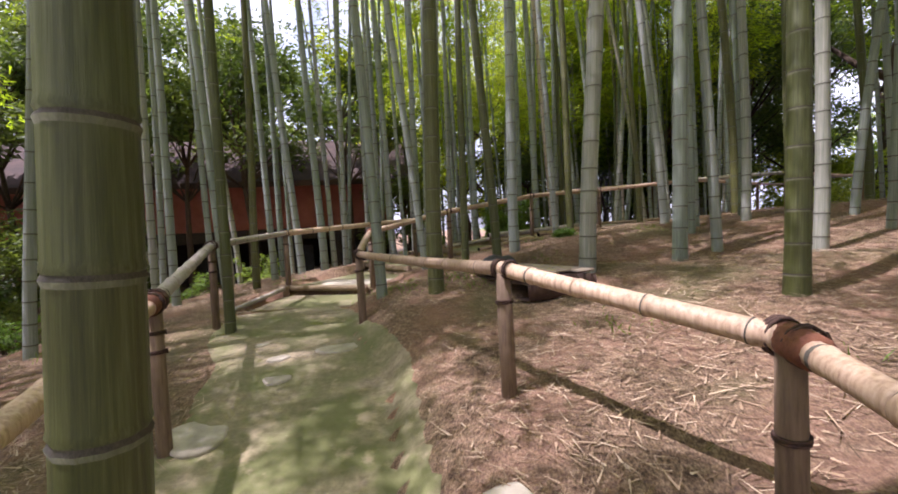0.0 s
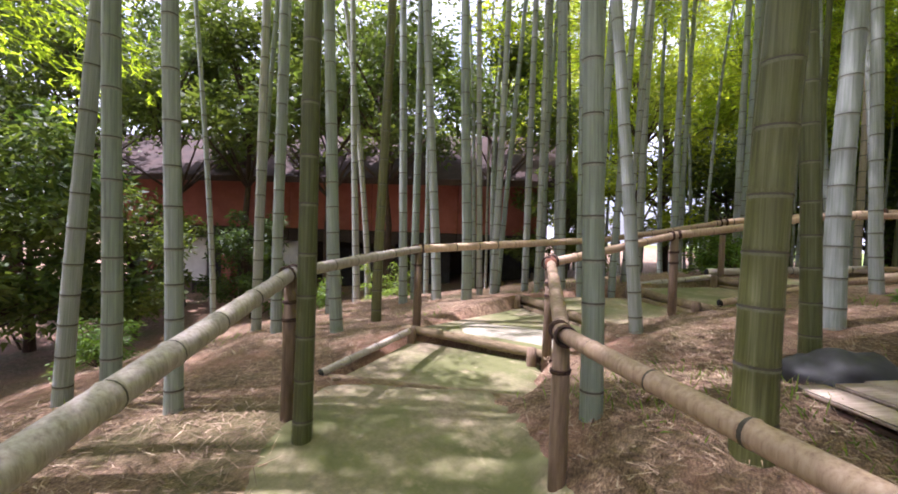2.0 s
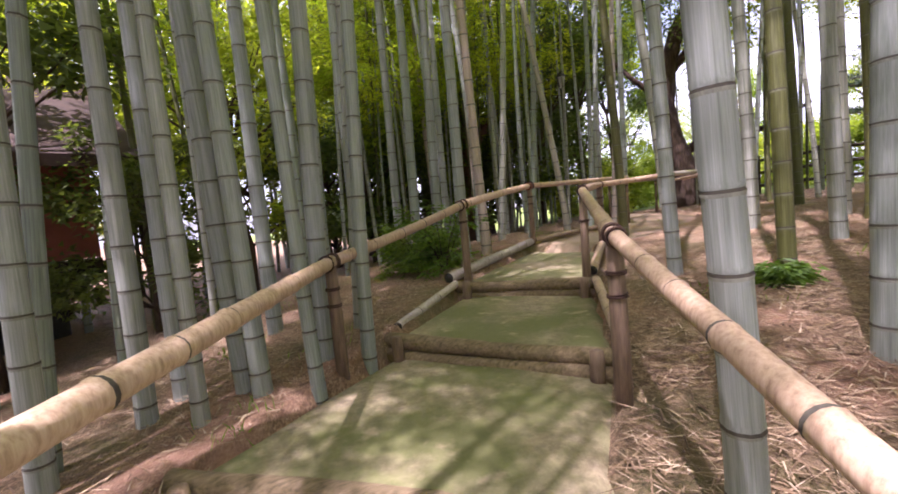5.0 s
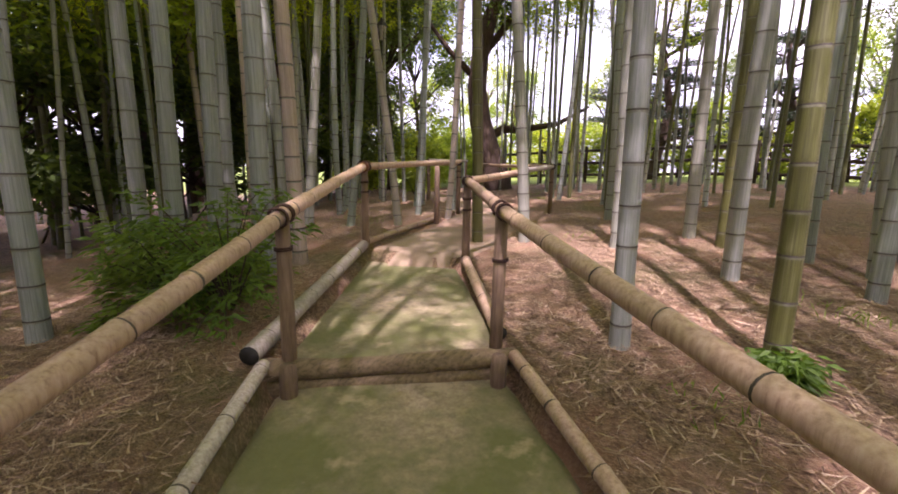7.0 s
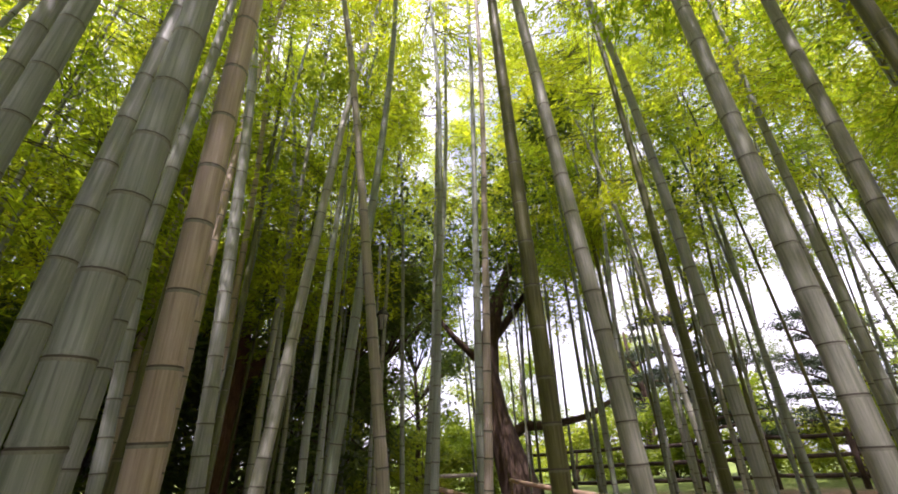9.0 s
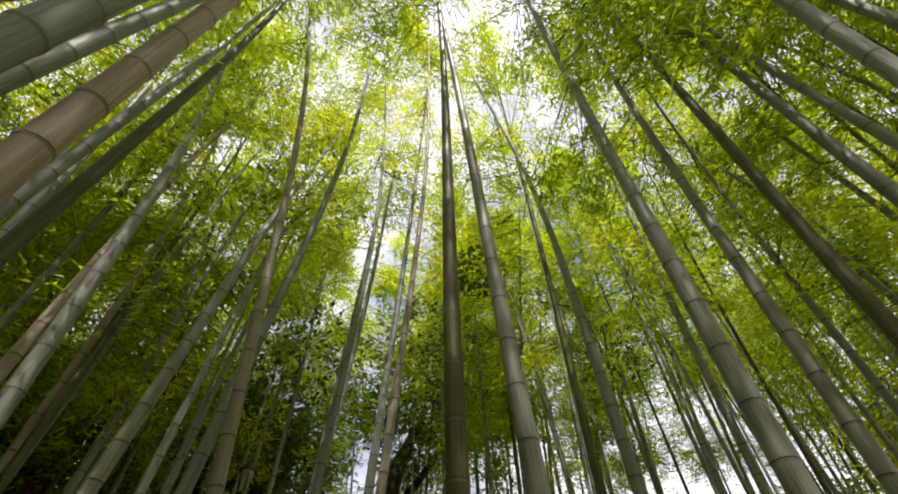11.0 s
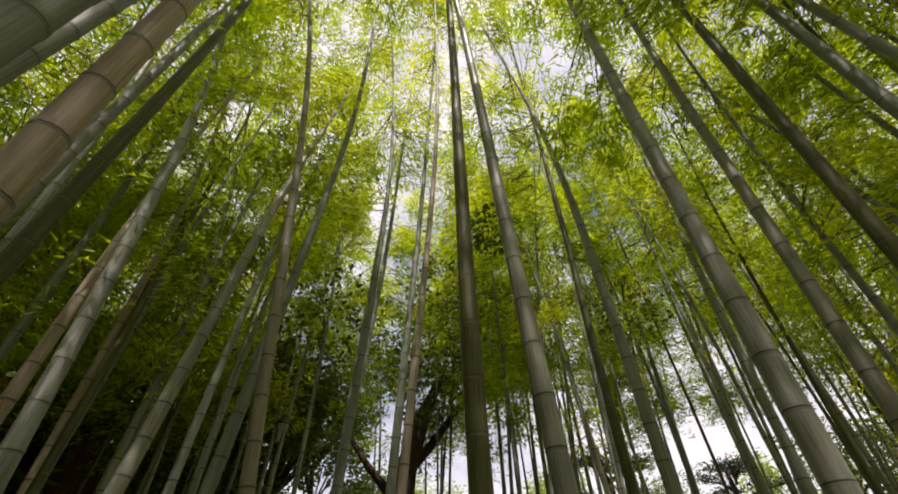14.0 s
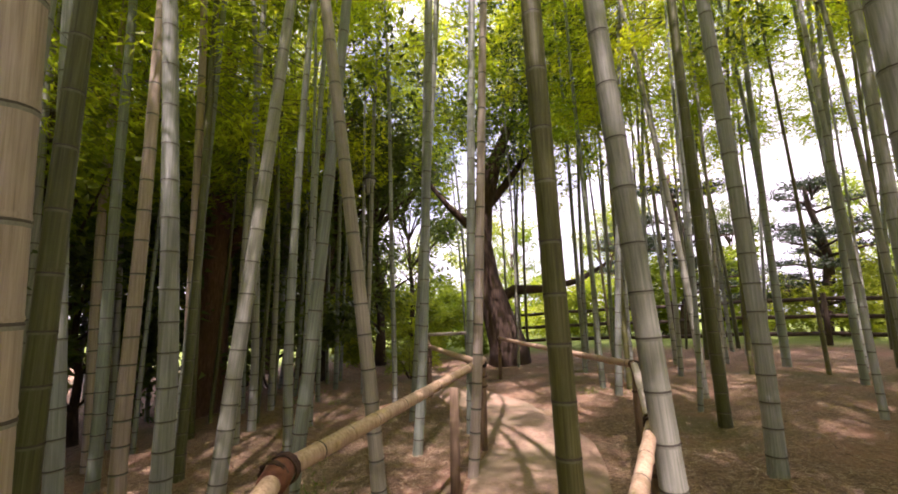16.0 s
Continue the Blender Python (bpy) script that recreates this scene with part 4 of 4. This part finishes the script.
def pine(x, y, height, spread, seed):
    """Flat layered boughs of needles on a bare trunk."""
    rr = random.Random(seed)
    ob = thing("pine_tree", "spreading pine with flat layers of dark needles", "pine", "pines by the fence", at=(x, y, land(x, y)))
    bm = bmesh.new()
    pts = [(0.25 * math.sin(k * 0.9), 0.2 * math.cos(k * 1.1), height * k / 6 - (0.3 if k == 0 else 0)) for k in range(7)]
    sweep(bm, pts, [0.24 - 0.03 * k for k in range(7)], 10)
    part("trunk", bm, BARK, ob)
    verts, faces = [], []
    boughs = bmesh.new()
    for k in range(26):
        f = rr.uniform(0.18, 1.0)
        a = rr.uniform(0, 6.283)
        out = spread * (1.1 - 0.7 * f) * rr.uniform(0.6, 1.0)
        z = height * f
        tip = Vector((math.cos(a) * out, math.sin(a) * out, z + 0.1))
        sweep(boughs, [Vector((0, 0, z - 0.2)), tip * 0.5 + Vector((0, 0, z * 0.5)), tip], [0.06, 0.04, 0.015], 5)
        for _ in range(330):
            u = rr.uniform(0.3, 1.05)
            p = Vector((tip.x * u + rr.gauss(0, 0.28), tip.y * u + rr.gauss(0, 0.28), z + 0.1 * u + abs(rr.gauss(0.05, 0.09))))
            leaf_quads(verts, faces, p, Vector((rr.gauss(0, 1), rr.gauss(0, 1), rr.uniform(0.1, 1.0))), rr.uniform(0.12, 0.24), 0.022, rr)
    me = bpy.data.meshes.new("needles")
    me.from_pydata(verts, [], faces)
    part("bough", boughs, BARK, ob)
    part("needles", with_mat(me, PINE), None, ob)


pine(19.5, 12.2, 6.2, 3.4, 1)
pine(21.5, 8.2, 5.4, 3.6, 2)
pine(24.0, 15.5, 6.6, 3.4, 3)
pine(20.5, 3.6, 5.6, 3.2, 4)

# low shrubs by the path
def fern_shrub(x, y, size, seed, m=FERN):
    rr = random.Random(seed)
    ob = thing("shrub", "low green shrub with fine feathery leaves", "shrub", "shrubs under the bamboo", at=(x, y, land(x, y)))
    verts, faces = [], []
    bm = bmesh.new()
    for k in range(26):
        a, up = rr.uniform(0, 6.283), rr.uniform(0.4, 1.1)
        pts = [Vector((math.cos(a) * size * 0.6 * u * rr.uniform(0.8, 1), math.sin(a) * size * 0.6 * u, size * (1.5 * u * up - 0.75 * u * u))) for u in (0, 0.35, 0.7, 1.0)]
        sweep(bm, pts, [0.006, 0.005, 0.004, 0.002], 4, caps=False)
        for _ in range(70):
            u = rr.uniform(0.3, 1)
            i = min(2, int(u * 3))
            p = pts[i].lerp(pts[i + 1], u * 3 - i) + Vector((rr.gauss(0, 0.04), rr.gauss(0, 0.04), rr.gauss(0, 0.03)))
            leaf_quads(verts, faces, p, Vector((math.cos(a) + rr.gauss(0, 1), math.sin(a) + rr.gauss(0, 1), rr.uniform(-0.5, 0.3))), rr.uniform(0.05, 0.1), 0.011, rr)
    part("stem", bm, BARK, ob)
    me = bpy.data.meshes.new("leaves")
    me.from_pydata(verts, [], faces)
    part("leaves", with_mat(me, m), None, ob)


for k, (x, y, s) in enumerate(((0.82, 9.98, 0.9), (0.75, 10.75, 0.6), (0.6, 10.3, 0.8), (0.95, 10.3, 0.7), (-4.6, 8.3, 0.9), (-5.2, 7.0, 0.8), (2.1, 7.1, 0.1), (8.6, 15.9, 0.9), (9.6, 16.6, 1.0), (-4.9, 4.0, 0.6), (10.2, 17.2, 1.0))):
    fern_shrub(x, y, s, 60 + k, BRIGHT_LEAF if k in (7, 8, 10) else FERN)

# ---- fence by the lawn ----
fence = thing("timber_fence", "dark timber post and rail fence beyond the bamboo", "fence", at=(18.2, -2.0, land(18.2, -2.0)))
finv = Matrix.Translation(-Vector(fence.location))
rr = random.Random(3)
fp = [Vector((18.2 - 0.28 * k + 0.0, -2.0 + 1.75 * k, 0)) for k in range(12)]
for k, p in enumerate(fp):
    g = land(p.x, p.y)
    bm = bmesh.new()
    sweep(bm, [(p.x, p.y, g - 0.3), (p.x, p.y, g + 0.7), (p.x + rr.uniform(-.02, .02), p.y, g + 1.35)], [0.07, 0.068, 0.06], 8)
    bm.transform(finv)
    part("post", bm, FENCE_WOOD, fence)
    if k + 1 < len(fp):
        q = fp[k + 1]
        for h in (0.3, 0.75, 1.2):
            bm = bmesh.new()
            sweep(bm, [(p.x, p.y, g + h), ((p.x + q.x) / 2, (p.y + q.y) / 2, (g + land(q.x, q.y)) / 2 + h - 0.02), (q.x, q.y, land(q.x, q.y) + h)], [0.05, 0.055, 0.05], 8)
            bm.transform(finv)
            part("rail", bm, FENCE_WOOD, fence)

# ---- street lamp among the stems ----
lx, ly = 6.55, 14.95
lamp = thing("street_lamp", "small black lantern with frosted panes on a dark pole", "lamp", at=(lx, ly, land(lx, ly)))
gz = land(lx, ly)
top = 5.35 - gz
bm = bmesh.new()
sweep(bm, [(0, 0, -0.2), (0, 0, 0.5), (0, 0, top - 0.12)], [0.045, 0.035, 0.03], 10)
part("pole", bm, LAMP_METAL, lamp)
bm = bmesh.new()
sweep(bm, [(0, 0, top - 0.13), (0, 0, top - 0.1), (0, 0, top + 0.16)], [0.03, 0.07, 0.105], 6)
part("pane", bm, LAMP_PANE, lamp, "frosted glass lantern body", smooth=False)
bm = bmesh.new()
sweep(bm, [(0, 0, top + 0.16), (0, 0, top + 0.18), (0, 0, top + 0.29), (0, 0, top + 0.34)], [0.15, 0.14, 0.05, 0.015], 6)
part("cap", bm, LAMP_METAL, lamp, smooth=False)
for k in range(6):
    a = 2 * math.pi * k / 6
    bm = bmesh.new()
    sweep(bm, [(0.073 * math.cos(a), 0.073 * math.sin(a), top - 0.1), (0.108 * math.cos(a), 0.108 * math.sin(a), top + 0.165)], [0.008, 0.008], 5)
    part("bar", bm, LAMP_METAL, lamp)


# ---- the red building below the slope ----
def block(bm, lo, hi, mat=0):
    vs = [bm.verts.new((x, y, z)) for x in (lo[0], hi[0]) for y in (lo[1], hi[1]) for z in (lo[2], hi[2])]
    for f in ((0, 1, 3, 2), (4, 6, 7, 5), (0, 4, 5, 1), (2, 3, 7, 6), (0, 2, 6, 4), (1, 5, 7, 3)):
        bm.faces.new([vs[i] for i in f]).material_index = mat


def red_building():
    a, b = Vector((-16.3, 6.4, 0)), Vector((-3.4, 13.2, 0))
    d = (b - a).normalized()
    ob = thing("building", "long red-painted building with a dark open ground floor", "building", at=(a.x, a.y, -0.9))
    ob.rotation_euler = (0, 0, math.atan2(d.y, d.x))
    L = (b - a).length

    def box(name, lo, hi, m, label=""):
        bm = bmesh.new()
        block(bm, lo, hi)
        bmesh.ops.bevel(bm, geom=bm.edges[:], offset=0.015, segments=1, affect="EDGES")
        return part(name, bm, m, ob, label, smooth=False)
    bays = 6
    w = L / bays
    for k in range(bays):
        x = k * w
        box("wall", (x + 0.003, 0.0, 2.85), (x + w - 0.003, 0.25, 4.2), RED_WALL)
        box("beam", (x + 0.003, -0.06, 2.5), (x + w - 0.003, 0.2, 2.844), DARK_WOOD)
        box("column", (x + 0.4, -0.1, 0.0), (x + 0.72, 0.22, 2.494), RED_WALL if k < 3 else DARK_WOOD)
        # added near-black sheet: shade of the open bay put into its colour
        box("shutter", (x + 0.9, 1.3, 0.0), (x + w - 0.3, 1.36, 2.3), SACK, "near-black sheet for the shade under the upper floor")
    for x in (2.7, 3.65, 6.6):
        box("panel", (x, 0.3, 1.15), (x + 0.85, 0.36, 2.48), WHITE_PANEL, "white notice panel")
        box("panel_post", (x + 0.38, 0.303, 0.0), (x + 0.46, 0.357, 1.144), DARK_WOOD)
    for x in (7.4, 8.6, 9.8):
        box("low_wall", (x, -0.3, 0.0), (x + 1.1, -0.12, 0.95), STONE, "pale low stone wall")
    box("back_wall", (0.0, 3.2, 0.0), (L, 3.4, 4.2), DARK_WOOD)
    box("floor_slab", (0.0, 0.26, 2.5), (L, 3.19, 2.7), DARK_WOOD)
    bm = bmesh.new()
    for x in (-0.6, L + 0.5):
        for y, z in ((-0.9, 4.22), (1.7, 5.9), (4.4, 4.22), (4.4, 4.06), (1.7, 5.74), (-0.9, 4.06)):
            bm.verts.new((x, y, z))
    bm.verts.ensure_lookup_table()
    for k in range(6):
        bm.faces.new([bm.verts[i] for i in (k, (k + 1) % 6, (k + 1) % 6 + 6, k + 6)])
    bm.faces.new([bm.verts[i] for i in (0, 5, 4, 1)])
    bm.faces.new([bm.verts[i] for i in (1, 4, 3, 2)])
    bm.faces.new([bm.verts[i] for i in (6, 7, 10, 11)])
    bm.faces.new([bm.verts[i] for i in (7, 8, 9, 10)])
    part("roof", bm, ROOF, ob, "brown tiled pitched roof", smooth=False)


red_building()

# ---- odds and ends on the ground ----
rr = random.Random(13)
for x, y, r in ((0.29, 3.58, 0.18), (0.19, 2.24, 0.22), (2.06, 1.72, 0.2), (-0.39, 3.47, 0.06), (-0.04, 3.23, 0.09), (0.19, 2.92, 0.11)):
    bm = bmesh.new()
    bmesh.ops.create_icosphere(bm, subdivisions=3, radius=1)
    ph = rr.uniform(0, 9)
    for v in bm.verts:
        a = math.atan2(v.co.y, v.co.x)
        k = 1 + 0.12 * math.sin(2 * a + ph) + 0.07 * math.sin(3 * a + ph * 2)
        v.co = (v.co.x * r * k, v.co.y * r * k * 0.85, max(-0.5, min(0.32, v.co.z)) * 0.06)
    ob = part("stepping_stone", bm, STONE)
    ob.location = (x, y, land(x, y) + (0.016 if r < 0.25 else 0.002))
    ob.rotation_euler = (0, 0, rr.uniform(0, 6))
    tagged(ob, "flat pale stone set into the earth path", "stone", "stones set in the path")

bm = bmesh.new()
ring = []
top = TREADS[1][1]
centre = bm.verts.new((-0.8, 5.97, top + 0.012))
for k in range(40):
    a = 2 * math.pi * k / 40
    q = 1 + 0.16 * math.sin(2 * a + 1) + 0.1 * math.sin(5 * a) + 0.05 * math.sin(9 * a + 2)
    ring.append((math.cos(a) * 0.62 * q, math.sin(a) * 0.31 * q))
inner = [bm.verts.new((-0.8 + p[0] * 0.85, 5.97 + p[1] * 0.85, top + 0.01)) for p in ring]
outer = [bm.verts.new((-0.8 + p[0], 5.97 + p[1], top - 0.02)) for p in ring]
for k in range(40):
    j = (k + 1) % 40
    bm.faces.new((centre, inner[k], inner[j]))
    bm.faces.new((inner[k], outer[k], outer[j], inner[j]))
tagged(part("sand", bm, SAND), "patch of pale sand spread on an earth step", "sand", kind="stuff")

cover = thing("board_cover", "bleached wide boards over a dark rusted corrugated sheet on the slope", "cover", at=(1.79, 4.59, land(1.79, 4.59) - 0.02))
cover.rotation_euler = (0.05, -0.03, radians(-55))
for k in range(4):
    bm = bmesh.new()
    y = -0.34 + k * 0.172
    rise = 0.125 - 0.25 * (y + 0.083) ** 2
    block(bm, (-0.66 + 0.03 * (k % 2), y, rise), (0.62 - 0.04 * (k % 3), y + 0.164, rise + 0.022))
    bmesh.ops.bevel(bm, geom=bm.edges[:], offset=0.006, segments=2, affect="EDGES")
    part("board", bm, BOARD, cover)
bm = bmesh.new()
for i in range(61):
    y = -0.33 + 0.66 * i / 60
    z = 0.1 + 0.014 * math.sin(i * 0.95) - 0.25 * y * y
    for x in (-0.6, 0.645):
        bm.verts.new((x, y, z))
        bm.verts.new((x, y, -0.06))
bm.verts.ensure_lookup_table()
V = bm.verts
for i in range(60):
    a, b = i * 4, i * 4 + 4
    for q in ((a, a + 2, b + 2, b), (a + 1, b + 1, b + 3, a + 3), (a, b, b + 1, a + 1), (a + 2, a + 3, b + 3, b + 2)):
        bm.faces.new([V[j] for j in q])
part("corrugated_sheet", bm, RUST, cover, "dark rusted corrugated edge")

bm = bmesh.new()
bmesh.ops.create_icosphere(bm, subdivisions=4, radius=1)
for v in bm.verts:
    k = 1 + 0.2 * noise.noise(v.co * 1.7) + 0.07 * noise.noise(v.co * 6.0)
    v.co = (v.co.x * 0.3 * k, v.co.y * 0.2 * k, max(-0.3, v.co.z) * 0.19 * k)
ob = part("black_sack", bm, SACK)
ob.location, ob.rotation_euler = (1.36, 5.36, land(1.36, 5.36) + 0.07), (0, 0, 0.3)
tagged(ob, "crumpled black plastic sack lying on the slope", "sack")


# ---- dry leaves and straw on the ground ----
def litter(seed, count, reach, low, high):
    rr = random.Random(seed)
    verts, faces = [], []
    n = 0
    while n < count:
        k = rr.randrange(8, len(CENTRE) - 30)
        t = ALONG[k]
        s = rr.choice((-1, 1)) * (0.7 + abs(rr.gauss(0, reach)))
        x, y = CENTRE[k, 0] + t[1] * s + rr.gauss(0, 0.3), CENTRE[k, 1] - t[0] * s + rr.gauss(0, 0.3)
        if min(clear_of_path(x, y)[0], 9) < 0.62:
            continue
        n += 1
        a = rr.uniform(0, 6.283)
        p = Vector((x, y, land(x, y) + rr.uniform(0.004, 0.022)))
        d = Vector((math.cos(a), math.sin(a), rr.uniform(-0.12, 0.2)))
        w = Vector((-d.y, d.x, rr.uniform(-0.4, 0.4))) * rr.uniform(0.0016, 0.0045)
        L = rr.uniform(low, high)
        i = len(verts)
        verts += [p - w, p + w, p + d * L]
        faces.append((i, i + 1, i + 2))
    me = bpy.data.meshes.new("litter")
    me.from_pydata(verts, [], faces)
    me.materials.append(STRAW)
    return me


tagged(new("dry_leaves", litter(1, 160000, 2.2, 0.04, 0.15)), "pale dry bamboo leaves and straw scattered on the earth", "leaf litter", kind="stuff")
tagged(new("dry_leaves", litter(2, 60000, 5.0, 0.09, 0.24)), "brown dry bamboo leaves lying deeper in the grove", "leaf litter", kind="stuff")

verts, faces = [], []
rr = random.Random(8)
for _ in range(60):
    k = rr.randrange(60, len(CENTRE) - 40)
    t = ALONG[k]
    s = rr.choice((-1, 1)) * rr.uniform(0.8, 3.0)
    x, y = CENTRE[k, 0] + t[1] * s, CENTRE[k, 1] - t[0] * s
    for _ in range(40):
        gx, gy = x + rr.gauss(0, 0.13), y + rr.gauss(0, 0.13)
        leaf_quads(verts, faces, Vector((gx, gy, land(gx, gy) - 0.01)), Vector((rr.gauss(0, 0.5), rr.gauss(0, 0.5), 1)), rr.uniform(0.04, 0.12), 0.004, rr)
me = bpy.data.meshes.new("grass")
me.from_pydata(verts, [], faces)
tagged(new("grass", with_mat(me, FERN)), "sparse tufts of green grass in the earth", "grass", kind="stuff")
